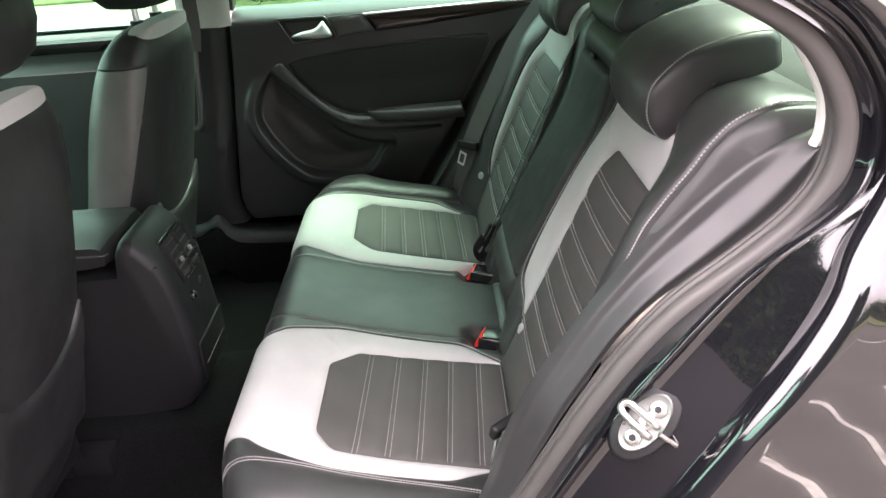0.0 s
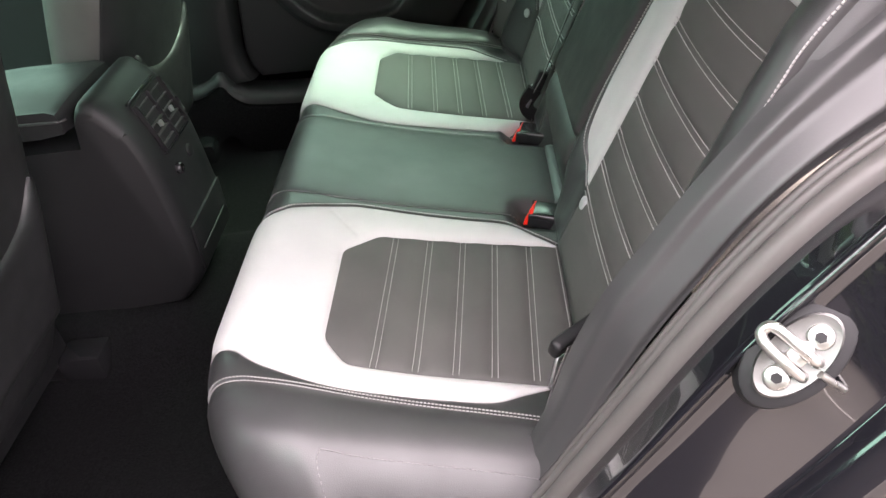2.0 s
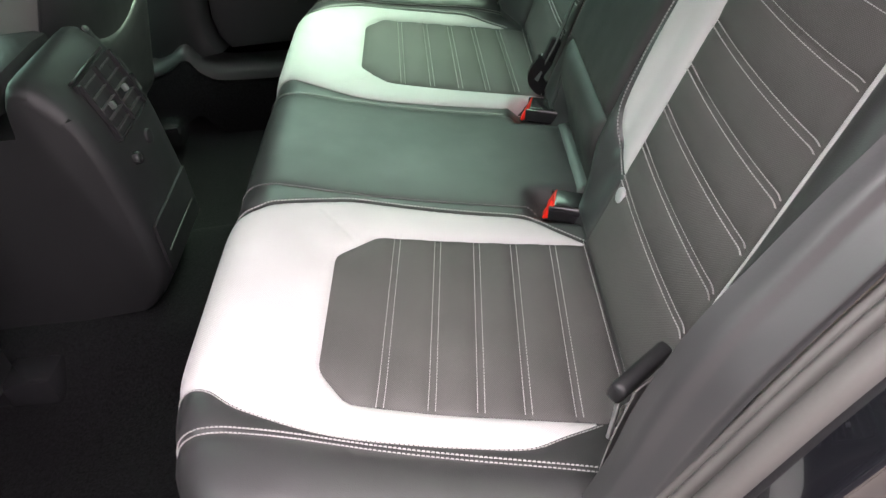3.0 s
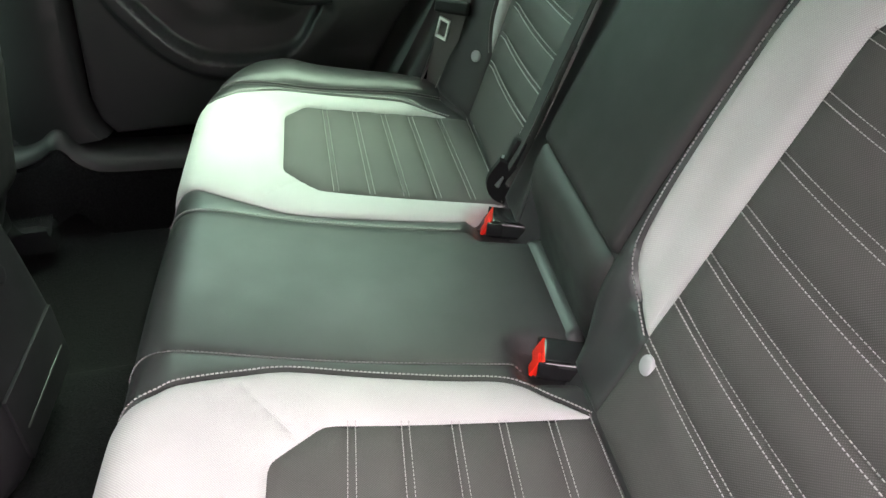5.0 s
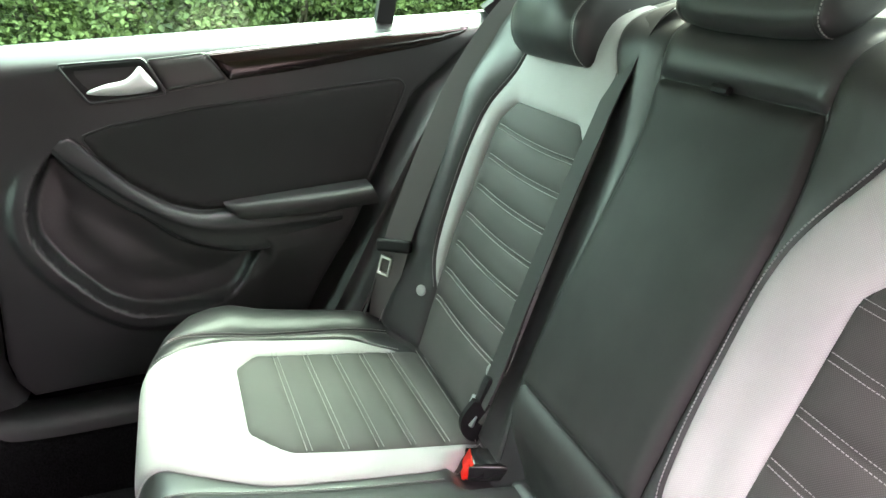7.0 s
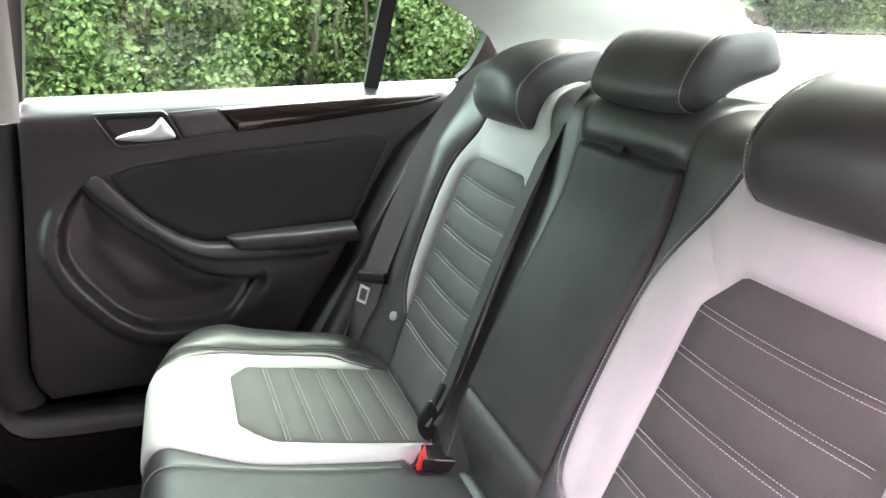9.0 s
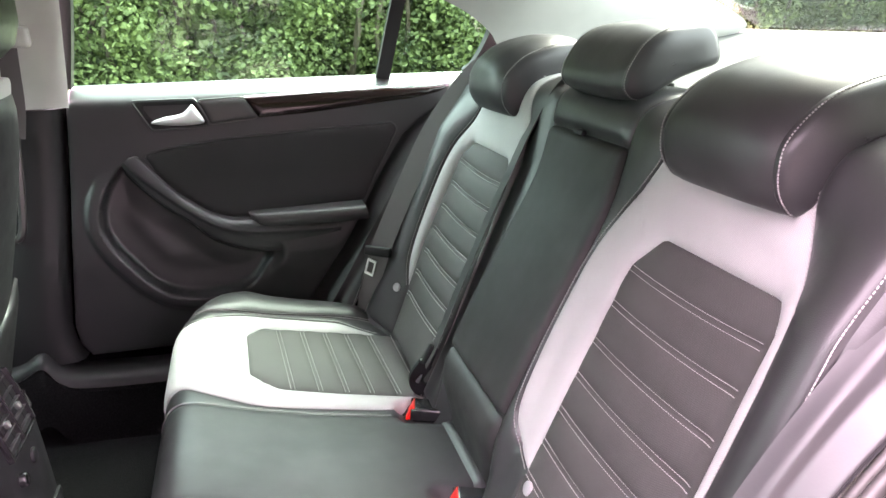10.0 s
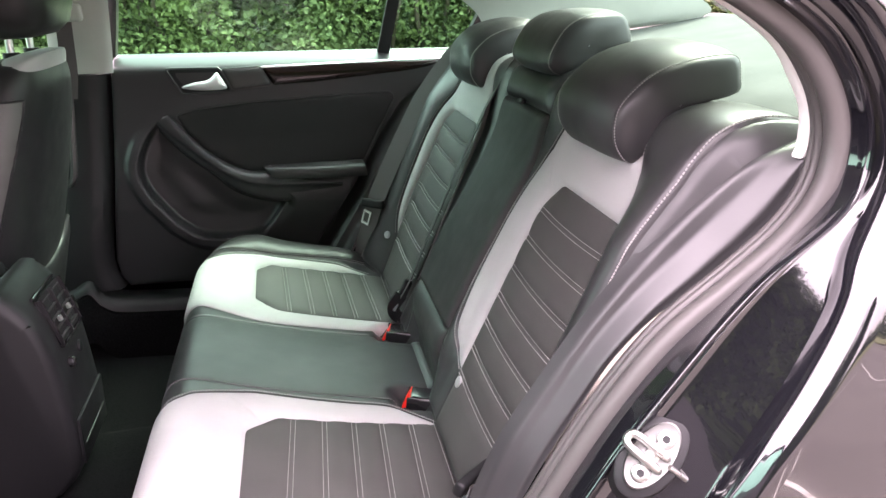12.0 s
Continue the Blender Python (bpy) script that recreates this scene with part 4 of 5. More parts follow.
def front_seat(yc, s):
    seat = thing("front_seat", "black leather front seat with grey back panel and silver shoulder", "car seat", "front seats")
    rows = []
    shape = spline([(0.40, .185, .12), (0.46, .20, .15), (0.60, .208, .165), (0.75, .210, .165), (0.88, .203, .160), (0.95, .193, .150), (1.0, .181, .135), (1.03, .168, .115), (1.052, .148, .09), (1.064, .115, .06), (1.067, .05, .02)], 4)
    for z, hw, th in shape:
        seam = 52 + 85 * max(0.0, 0.97 - z)
        rows.append(ring_section(seat_rear(z) - (.165 - th) * .35, th, yc, hw, z, 80, 3.2, min(seam, 84)))
    first = min(i for i, q in enumerate(shape) if q[0] > 0.55)
    last = max(i for i, q in enumerate(shape) if q[0] < 1.004)
    shell_v, shell_f = grid(rows, ring=True, caps=True)
    sides, rest = [], []
    for f in shell_f:
        k = f[0] % 80
        (sides if len(f) == 4 and (12 <= k < 28 or 52 <= k < 68) and first <= f[0] // 80 < last else rest).append(f)
    back = part("backrest", compact(shell_v, rest), M_SEATBACK, seat)
    for k in (-1, 1):
        panel = part("side_panel", compact(shell_v, [f for f in sides if (sum(shell_v[i][1] for i in f) / 4 - yc) * k > 0]), M_GREYBACK, back, "grey leather side panel")
        i0, i1 = (12, 28) if k > 0 else (68, 52)
        edge = [rows[i][i0] for i in range(first, last + 1)] + [rows[last][i] for i in range(i0, i1, k)]
        part("piping", tube([Vector(p) for p in edge], circle(0.0026, 6), (0.3, 0.2, 0.9)), M_SEATBACK, panel, "dark seam piping")

    def rear(y, z):
        a = abs(y - yc)
        return Vector((seat_rear(z) - 1.1 * max(0, a - 0.11) ** 2, y, z)), Vector((1, 0, 0.26)).normalized()

    upholstery("map_pocket", spline([(yc - .150, .47), (yc - .155, .70), (yc - .10, .665), (yc, .645), (yc + .10, .665), (yc + .155, .70), (yc + .150, .47)], 4), rear, M_SEATBACK, seat, "black leather map pocket", 0.010, 0.010, 0.014, sink=0.004)
    rows = []
    for z, hw, th in spline([(1.004, .150, .100), (1.022, .156, .104), (1.045, .150, .092), (1.062, .131, .072), (1.072, .095, .045), (1.074, .04, .018)], 4):
        rows.append(ring_section(seat_rear(z) - .022, th, yc, hw, z, 56))
    part("silver_shoulder", grid(rows, ring=True, caps=True), M_SILVER, seat, "silver cloth shoulder cap")
    # head restraint
    pr = []
    for z, hw, x0, x1 in ((1.098, .07, -.735, -.675), (1.104, .105, -.765, -.645), (1.125, .128, -.785, -.622), (1.16, .138, -.79, -.612), (1.20, .138, -.785, -.612), (1.24, .128, -.772, -.622), (1.262, .105, -.755, -.645), (1.270, .06, -.725, -.675)):
        pr.append([(x, y, zz) for x, y, zz in ring_section(x1, x1 - x0, yc, hw, z, 24, 3.0)])
    part("headrest_pad", grid(pr, ring=True, caps=True), M_SEATBACK, seat)
    for k in (-1, 1):
        part("headrest_post", rod((-0.705, yc + k * .06, 1.03), (-0.705, yc + k * .06, 1.115), 0.0065), M_CHROME, seat, "chrome post")
        part("post_socket", rod((-0.705, yc + k * .06, 1.05), (-0.705, yc + k * .06, 1.074), 0.014), M_BLACK, seat)
    # cushion, base and rails
    part("seat_cushion", box((0.50, 0.44, 0.14), (-1.06, yc, 0.50), (0, -6, 0), 0.045, 4), M_SEATBACK, seat)
    part("base_frame", box((0.42, 0.40, 0.09), (-1.04, yc, 0.39), (0, 0, 0), 0.015), M_BLACK, seat)
    for k in (-1, 1):
        part("seat_rail", box((0.60, 0.045, 0.035), (-1.09, yc + k * .185, 0.325), (0, 0, 0), 0.006), M_BLACK, seat)
        part("rail_cap", box((0.075, 0.058, 0.05), (-0.80, yc + k * .185, 0.335), (0, 0, 0), 0.008), M_GLOSS, seat)
    return seat


front_seat(-0.358, -1)
front_seat(0.358, 1)

# ---- centre console ----
console = thing("centre_console", "dark plastic centre console with rear air vents and armrest lid", "console")
prof = spline([(-.694, .735), (-.684, .750), (-.666, .748), (-.645, .730), (-.622, .695), (-.606, .64), (-.597, .56), (-.592, .47), (-.600, .42), (-.63, .385)], 6)
prof = [tuple(p) for p in prof] + [(-.75, .375), (-1.25, .375), (-1.25, .66), (-.80, .68), (-.70, .682)]
rows = []
for y, k in ((-.100, .0), (-.098, .004), (-.092, .011), (-.082, .0145), (-.06, .0155), (.06, .0155), (.082, .0145), (.092, .011), (.098, .004), (.100, .0)):
    rows.append([(x + (k - .0155 if x > -.66 else 0), y, z + ((k - .0155) if z > .70 else 0)) for x, z in prof])
part("console_body", grid(rows, ring=True, caps=True), M_PLASTIC, console)
lid = [(-1.10, .722), (-1.05, .742), (-.86, .752), (-.725, .752), (-.712, .747), (-.707, .730), (-.710, .704), (-.75, .699), (-1.10, .690)]
rows = [[(x + (0 if abs(y) < .09 else (-.006 if x > -.8 else .006)), y, z + (0 if abs(y) < .09 else (-.008 if z > .715 else .004))) for x, z in lid] for y in (-.098, -.090, -.05, 0, .05, .090, .098)]
lid_ob = part("armrest_lid", grid(rows, ring=True, caps=True), M_SEATBACK, console, "black leather armrest lid")
for k in (-1, 1):
    part("piping", tube(spline([(-1.09, k * .0985, .716), (-.86, k * .0985, .728), (-.735, k * .0985, .728), (-.716, k * .096, .727), (-.709, k * .088, .727)], 5), circle(.0022, 6), (0, 0, 1)), M_LEATHER, lid_ob)


def face(y, z, out=0.0):
    P = np.array(prof[12:55])
    x = float(np.interp(z, P[::-1, 1], P[::-1, 0]))
    x2 = float(np.interp(z - 0.01, P[::-1, 1], P[::-1, 0]))
    n = Vector((0.01, 0, x2 - x)).normalized()
    return Vector((x, y, z)) + n * out, n


def face_box(size, y, z, out, material, name, parent, label="", bevel=0.002):
    p, n = face(y, z, out)
    bm = box(size, (0, 0, 0), (0, 0, 0), bevel, 2)
    m = Matrix.Translation(p) @ n.to_track_quat("X", "Z").to_matrix().to_4x4()
    bmesh.ops.transform(bm, matrix=m, verts=bm.verts)
    return part(name, bm, material, parent, label)


VY, VZ = 0.008, 0.678
vent = face_box((0.006, 0.112, 0.086), VY, VZ, -0.002, M_BLACK, "air_vent", console, "black twin air vent")
for sy in (-1, 1):
    for k in range(5):
        face_box((0.009, 0.046, 0.0026), VY + sy * 0.026, VZ - 0.030 + k * 0.015, 0.002, M_PANEL, "slat", vent)
    for k in (-1, 1):
        face_box((0.004, 0.0018, 0.074), VY + sy * 0.026 + k * 0.011, VZ, 0.0, M_BLACK, "vane", vent)
    face_box((0.010, 0.004, 0.084), VY + sy * 0.054, VZ, 0.002, M_GLOSS, "vent_rim", vent)
    face_box((0.007, 0.007, 0.010), VY + sy * 0.026, VZ - 0.005, 0.007, M_CHROME, "vent_tab", vent, "silver vent tab")
face_box((0.010, 0.004, 0.084), VY, VZ, 0.002, M_GLOSS, "vent_rim", vent)
for z in (VZ - 0.042, VZ + 0.042):
    face_box((0.010, 0.110, 0.004), VY, z, 0.002, M_GLOSS, "vent_rim", vent)
face_box((0.010, 0.010, 0.026), VY + 0.064, VZ - 0.014, 0.001, M_GLOSS, "thumb_wheel", console)
p, n = face(-0.03, 0.600)
part("fan_knob", disc(p, n, 0.0095, 0.008), M_GLOSS, console)
p, n = face(0.03, 0.600)
part("socket_cap", disc(p, n, 0.011, 0.004), M_BLACK, console)
face_box((0.005, 0.160, 0.085), 0, 0.475, 0.001, M_PLASTIC, "drawer", console, "dark pull-out bin")
face_box((0.003, 0.130, 0.0011), 0, 0.513, 0.0035, M_PLATE, "drawer_trim", console, "thin chrome trim")
face_box((0.003, 0.130, 0.0011), 0, 0.466, 0.0035, M_PLATE, "drawer_trim", console, "thin chrome trim")

# ---- floor ----
FLOOR = [(-.72, .36), (-.66, .315), (-.60, .29), (-.30, .285), (-.20, .30), (-.15, .345), (-.11, .372), (0, .378), (.11, .372), (.15, .345), (.20, .30), (.30, .285), (.60, .29), (.66, .315), (.72, .36)]
sec = spline(FLOOR, 4)
rows = [[(x, p[0], p[1] + 0.004 * math.sin(13 * x + 7 * p[0])) for p in sec] for x in np.linspace(-2.1, 0.2, 40)]
tagged(part("floor", sheet(rows, 0.03, (0, 0, 1)), M_CARPET), "black carpeted car floor with a raised tunnel", "floor", "", "structure")


# ---- far side: door, pillars, sill ----
def lookup(x, table):
    return float(np.interp(x, [t[0] for t in table], [t[1] for t in table]))


DOOR_Y = [(.40, .668), (.55, .668), (.66, .672), (.74, .682), (.82, .697), (.93, .703), (.970, .7035), (.982, .7045), (.992, .7065), (1.000, .7110), (1.007, .7185), (1.0135, .728), (1.0195, .738), (1.0245, .7475), (1.028, .756)]
POCKET = spline([(-.533, .868), (-.523, .850), (-.496, .817), (-.456, .779), (-.408, .743), (-.372, .706), (-.333, .684), (-.293, .671), (-.237, .662), (-.254, .630), (-.282, .592), (-.316, .573), (-.379, .566), (-.453, .575), (-.502, .605), (-.536, .643), (-.569, .687), (-.590, .731), (-.592, .767), (-.580, .807), (-.557, .846)], 3, True)
POCKET = [tuple(p) for p in POCKET]
PSEG = list(zip(POCKET, POCKET[1:] + POCKET[:1]))
INSET = [(-.49, .886), (-.442, .899), (-.312, .913), (-.12, .922), (.045, .929), (.058, .915), (.02, .845), (-.030, .755), (-.275, .738), (-.328, .742), (-.373, .760), (-.428, .800), (-.467, .842)]
ISEG = list(zip(INSET, INSET[1:] + INSET[:1]))


def door_point(x, z):
    """The trim's depth: a deep pocket with a belly, a raised band round its lower front, and a shelf under the arm pad."""
    y = lookup(z, DOOR_Y)
    d = float(edge_distance([(x, z)], PSEG)[0])
    low = smooth01(.86, .80, z) * smooth01(-.24, -.38, x)
    if inside(POCKET, (x, z)):
        y += 0.030 * smooth01(0.0, 0.0125, d) + 0.006 * smooth01(0.012, 0.06, d) - 0.008 * low * smooth01(0.011, 0.0, d)
        along = (x + .552) * .586 - (z - .763) * .810
        off = (x + .552) * .810 + (z - .763) * .586
        y -= 0.005 * math.exp(-((off - .012) / .030) ** 2) * smooth01(-.02, .05, along) * smooth01(.19, .12, along)
    else:
        y -= 0.008 * low * smooth01(0.030, 0.018, d)
        y -= 0.022 * smooth01(.575, .690, z) * smooth01(.738, .722, z) * smooth01(-.29, -.24, x) * smooth01(-.005, -.06, x) * smooth01(0.0, 0.025, d)
    return Vector((x, y, z))


def door_surf(x, z):
    return door_point(x, z), Vector((0, -1, 0.05)).normalized()


door = tagged(new("door_far_rear"), "closed rear door with dark soft trim, armrest and gloss strip", "car door", "", "structure")
D_FRONT = [(.46, -.645), (.49, -.664), (.53, -.670), (.70, -.652), (.99, -.624), (1.03, -.620)]
D_REAR = [(.46, -.21), (.56, -.150), (.76, -.020), (.90, .070), (1.0, .215), (1.03, .262)]
card = [(x, z) for z, x in D_FRONT] + [(x, z) for z, x in D_REAR[::-1]]
upholstery("door_card", card, door_surf, M_SOFT, door, "", 0.0, 0.01, 0.005, [[a, b] for a, b in PSEG], 0.0, 0.007, sink=0.004)
inset = upholstery("cloth_inset", INSET, lambda x, z: (Vector((x, lookup(z, DOOR_Y) - 0.0015, z)), Vector((0, -1, 0))), M_DOORCLOTH, door, "dark cloth door inset", 0.0015, 0.004, 0.012, sink=0.004)
part("inset_edge", tube([(p[0], lookup(p[1], DOOR_Y) - 0.0005, p[1]) for p in resample(rounded(INSET, 0.008), 0.01, True)], circle(0.0018, 6), (0, 1, 0), True), M_TRIM, door)
# sweeping pull and arm pad
ptop = spline([(-.519, .884), (-.500, .884), (-.467, .844), (-.428, .802), (-.373, .762), (-.328, .744), (-.287, .740), (-.24, .738), (-.16, .738), (-.09, .738)], 6)
pmid = spline([(-.531, .874), (-.513, .850), (-.473, .814), (-.424, .774), (-.375, .741), (-.330, .722), (-.282, .712), (-.23, .708), (-.16, .706), (-.09, .705)], 6)
plow = spline([(-.534, .867), (-.521, .848), (-.494, .815), (-.454, .777), (-.406, .740), (-.352, .696), (-.293, .671), (-.232, .663), (-.16, .676), (-.09, .694)], 6)
rows = []
for i, (a, b, c) in enumerate(zip(ptop, pmid, plow)):
    t = i / (len(ptop) - 1)
    dep = 0.012 + 0.020 * smooth01(0.0, 0.6, t)
    y0 = lookup(float(b[1]), DOOR_Y)
    row = [(a[0], y0 + .004, a[1])]
    for h, o in ((0.0, .15), (.06, .42), (.18, .62), (.45, .84), (.75, .98), (.92, 1.0)):
        q = a + (b - a) * h
        row.append((q[0], y0 - dep * o, q[1]))
    for h, o in ((.02, .95), (.10, .88), (.35, .80), (.7, .72), (.92, .66), (1.0, .56), (1.0, .30), (1.0, -.6)):
        q = b + (c - b) * h
        row.append((q[0], y0 - dep * o, q[1]))
    rows.append(row)
part("door_pull", sheet(rows, 0.008, (0, -1, 0)), M_TRIM, door, "sweeping grab handle", 50)
rows = []
for x in np.linspace(-.288, -.034, 18):
    t = (x + .288) / .254
    end = 1 - (1 - min(1.0, t / .09)) ** 2
    yf = .648 - .020 * smooth01(0, .7, t) + .020 * (1 - end)
    zt, zb = .753 + .004 * t, .718 + .004 * t + .014 * (1 - end)
    rows.append([(x + .010 * (1 - h), y, zb + (zt - zb) * h) for y, h in ((.71, .05), (yf + .018, .0), (yf + .007, .08), (yf + .001, .35), (yf, .62), (yf + .003, .84), (yf + .010, .96), (yf + .022, 1.0), (.715, 1.06))])
part("arm_pad", grid(rows, ring=True, caps=True), M_LEATHER2, door, "black padded armrest")


def door_plate(name, outline, lift, material, label="", parent=None, puff=0.002, roll=0.004, step=0.008):
    return upholstery(name, outline, lambda x, z: (Vector((x, lookup(z, DOOR_Y) - lift, z)), Vector((0, -1, 0.1)).normalized()), material, parent or door, label, puff, roll, step)


strip_top = spline([(-.275, .9995), (-.1, 1.004), (.05, 1.008), (.19, 1.0115)], 5)
strip_low = spline([(.19, 1.0095), (.165, .994), (.10, .981), (0, .9715), (-.134, .959), (-.246, .953)], 5)
door_plate("gloss_strip", [tuple(p) for p in strip_top] + [tuple(p) for p in strip_low], 0.004, M_WOOD, "dark glossy decorative strip")
door_plate("strip_edge", [tuple(p) for p in strip_top] + [(p[0], p[1] - 0.0045) for p in strip_top[::-1]], 0.0075, M_CHROME, "bright metal edge line")
door_plate("switch_panel", rounded([(-.370, .9955), (-.277, .999), (-.248, .953), (-.347, .944)], 0.004), 0.004, M_PANEL, "plain grey switch panel")
prim = resample(rounded([(-.370, .9955), (-.277, .999), (-.248, .953), (-.347, .944)], 0.004), 0.006, True)
part("switch_rim", tube([(p[0], lookup(p[1], DOOR_Y) - 0.005, p[1]) for p in prim], circle(0.0014, 6), (0, 1, 0), True), M_PANEL, door)
door_plate("handle_bowl", rounded([(-.496, .996), (-.376, .9955), (-.352, .944), (-.462, .940)], 0.006), 0.003, M_BLACK, "black handle recess", None, -0.004, 0.006)
rim = resample(rounded([(-.500, .999), (-.374, .9985), (-.347, .941), (-.464, .9365)], 0.006), 0.006, True)
part("handle_rim", tube([(p[0], lookup(p[1], DOOR_Y) - 0.005, p[1]) for p in rim], circle(0.0022, 6), (0, 1, 0), True), M_TRIM, door)
lever = spline([(-.466, .953), (-.440, .964), (-.404, .970), (-.385, .985), (-.378, .986), (-.360, .957), (-.366, .947), (-.42, .9455)], 5, True)
door_plate("door_handle", [tuple(p) for p in lever], 0.008, M_SATIN, "satin silver inner door handle", None, 0.009, 0.006, 0.005)
# window: frame, divider, glass
def pane_y(z):
    return 0.748 - 0.28 * max(0.0, z - 1.03) ** 1.2


def bar(name, pts, w, d, material, parent, label=""):
    return part(name, tube(spline(pts, 6), [(-w / 2, -d / 2), (w / 2, -d / 2), (w / 2, d / 2), (-w / 2, d / 2)], (0, 1, 0)), material, parent, label, 30)


bar("window_divider", [(.036, pane_y(1.03), 1.022), (.060, pane_y(1.135), 1.135), (.085, pane_y(1.25), 1.25), (.095, pane_y(1.30), 1.30)], 0.030, 0.02, M_BLACK, door, "matt black window bar")
bar("window_frame", [(-.622, .735, 1.03), (-.600, pane_y(1.15) - .01, 1.15), (-.575, pane_y(1.30) - .01, 1.30)], 0.022, 0.03, M_BLACK, door)
bar("window_frame", [(.235, .742, 1.022), (.262, .735, 1.045), (.292, .725, 1.10), (.298, .715, 1.135), (.285, .70, 1.17), (.20, .68, 1.225), (.05, .665, 1.272), (-.2, .65, 1.31), (-.57, .645, 1.32)], 0.034, 0.03, M_BLACK, door)
rows = [[(x, pane_y(z), z) for x in np.linspace(-.61, .28, 8)] for z in np.linspace(1.02, 1.31, 8)]
g = part("window_glass", sheet(rows, 0.004, (0, -1, 0)), M_GLASS, door, "clear side glass")
bar("waist_seal", [(-.62, .757, 1.020), (-.2, .760, 1.021), (.24, .757, 1.022)], 0.010, 0.014, M_RUBBER, door)

# seal strip between the closed door and the seat's side trim
rows = []
for x, y, z in spline([(.281, .604, 1.030), (.268, .605, .988), (.235, .606, .948), (.185, .606, .905), (.130, .607, .866), (.090, .607, .824), (.060, .608, .778), (.022, .608, .713), (-.008, .608, .655), (-.038, .608, .60), (-.087, .608, .52), (-.14, .61, .46)], 5):
    xr = lookup(z, D_REAR)
    rows.append([(x + (xr - x) * k * .96, y + (.712 - y) * (.10 + .9 * k) + .012 * math.sin(9 * k), z) for k in np.linspace(0, 1, 12)])
tagged(part("door_seal_far", sheet(rows, .004, (-.3, -1, 0)), M_SIDETRIM), "dark grey moulded strip beside the closed rear door", "door seal", "", "structure")

# pillars and sills on both sides
for s in (1, -1):
    side = "far" if s > 0 else "near"
    if s > 0:
        rows = [[(x, .692 + .03 * k ** 2 * 4, z) for x, k in ((-.76, .5), (-.735, .25), (-.70, .05), (-.66, 0), (-.632 + .02 * (z - .99), .05), (-.618 + .03 * (z - .99), .3))] for z in np.linspace(.992, 1.33, 8)]
        rows = [[(x + .22 * max(0, z - .992) * .35, y - .30 * max(0, z - 1.03) ** 1.1, z) for x, y, z in r] for r in rows]
        tagged(part("pillar_trim_upper", sheet(rows, .01, (0, -1, 0)), M_PALE), "pale grey upper door pillar trim", "pillar trim", "", "structure")
        rows = []
        for z in np.linspace(.46, .990, 16):
            f = lookup(z, D_FRONT)
            base = .640 + .05 * smooth01(.5, .95, z)
            rows.append([(f - .20, base + .045, z), (f - .16, base + .012, z), (f - .115, base, z), (f - .085, base + .001, z), (f - .055, base - .002, z), (f - .025, base + .004, z), (f - .012, base + .02, z), (f - .008, base + .05, z)])
        pil = tagged(part("pillar_trim_lower", sheet(rows, .01, (0, -1, 0)), M_PLASTIC), "dark plastic lower door pillar trim", "pillar trim", "", "structure")
        slot = tube(spline([(-.716, .672, .94), (-.720, .662, .86), (-.728, .653, .77), (-.738, .652, .742), (-.752, .660, .738)], 6), circle(.008, 8), (0, 1, 0))
        part("belt_slot", slot, M_PANEL, pil, "vertical belt guide edge")
    # sill trim that climbs the pillar
    rows, kick = [], []
    for p, w in zip(spline([(-1.3, .645, .445), (-.95, .645, .445), (-.80, .640, .462), (-.735, .633, .492), (-.70, .630, .455), (-.64, .630, .437), (-.4, .630, .430), (-.15, .632, .44), (.0, .64, .46)], 6), range(200)):
        x, y, z = p
        kick.append([(x, s * (y - .040), z - .15), (x, s * (y - .034), z - .08), (x, s * (y - .027), z - .032), (x, s * (y - .018), z - .024)])
        rows.append([(x, s * (y - .026), z - .024), (x, s * (y - .022), z - .014), (x, s * (y - .012), z - .005), (x, s * (y + .005), z), (x, s * (y + .04), z + .001), (x, s * (y + .075), z - .005)])
    tagged(part("sill_trim", sheet(rows, .008, (0, -s, .6)), M_PLASTIC), "dark grey plastic door sill trim", "sill trim", "", "structure")
    tagged(part("sill_carpet", sheet(kick, .006, (0, -s, .2)), M_CARPET), "black carpet below the door sill trim", "carpet", "", "structure")

# front belt on the far door pillar
fb = thing("seat_belt", "front seat belt hanging from a pale guide on the door pillar", "seat belt", "front seat belts")
part("webbing", webbing([(-.700, .664, 1.125), (-.703, .668, 1.06), (-.706, .670, 1.00), (-.714, .664, .94)], 0.034, (0.3, -1, 0.1)), M_DARKBELT, fb, "dark woven webbing")
part("belt_guide", box((0.066, 0.022, 0.040), (-.690, .662, 1.132), (8, 0, 0), 0.009, 3), M_PALE, fb, "pale belt guide cover")

# front door on the far side
fd = tagged(new("door_far_front"), "closed front door with dark trim and gloss black strip", "car door", "", "structure")
rows = [[(x, y, z) for x in np.linspace(-1.75, -.735, 10)] for z, y in ((.46, .66), (.70, .67), (.90, .70), (.905, .706), (.93, .712), (.95, .714))]
part("door_card", sheet(rows, .02, (0, -1, 0)), M_SOFT, fd)
rows = [[(x, y, z) for x in np.linspace(-1.75, -.735, 10)] for z, y in ((.950, .711), (.958, .708), (.976, .712), (.982, .72))]
part("gloss_strip", sheet(rows, .01, (0, -1, 0)), M_GLOSS, fd, "gloss black strip")
rows = [[(x, y, z) for x in np.linspace(-1.75, -.735, 10)] for z, y in ((.982, .722), (.990, .728), (.995, .742), (.990, .76))]
part("waist_rail", sheet(rows, .01, (0, -1, 1)), M_WAIST, fd, "grey waist edge")
rows = [[(x, pane_y(z), z) for x in np.linspace(-1.7, -.76, 6)] for z in np.linspace(.99, 1.31, 6)]
g = part("window_glass", sheet(rows, 0.004, (0, -1, 0)), M_GLASS, fd, "clear side glass")

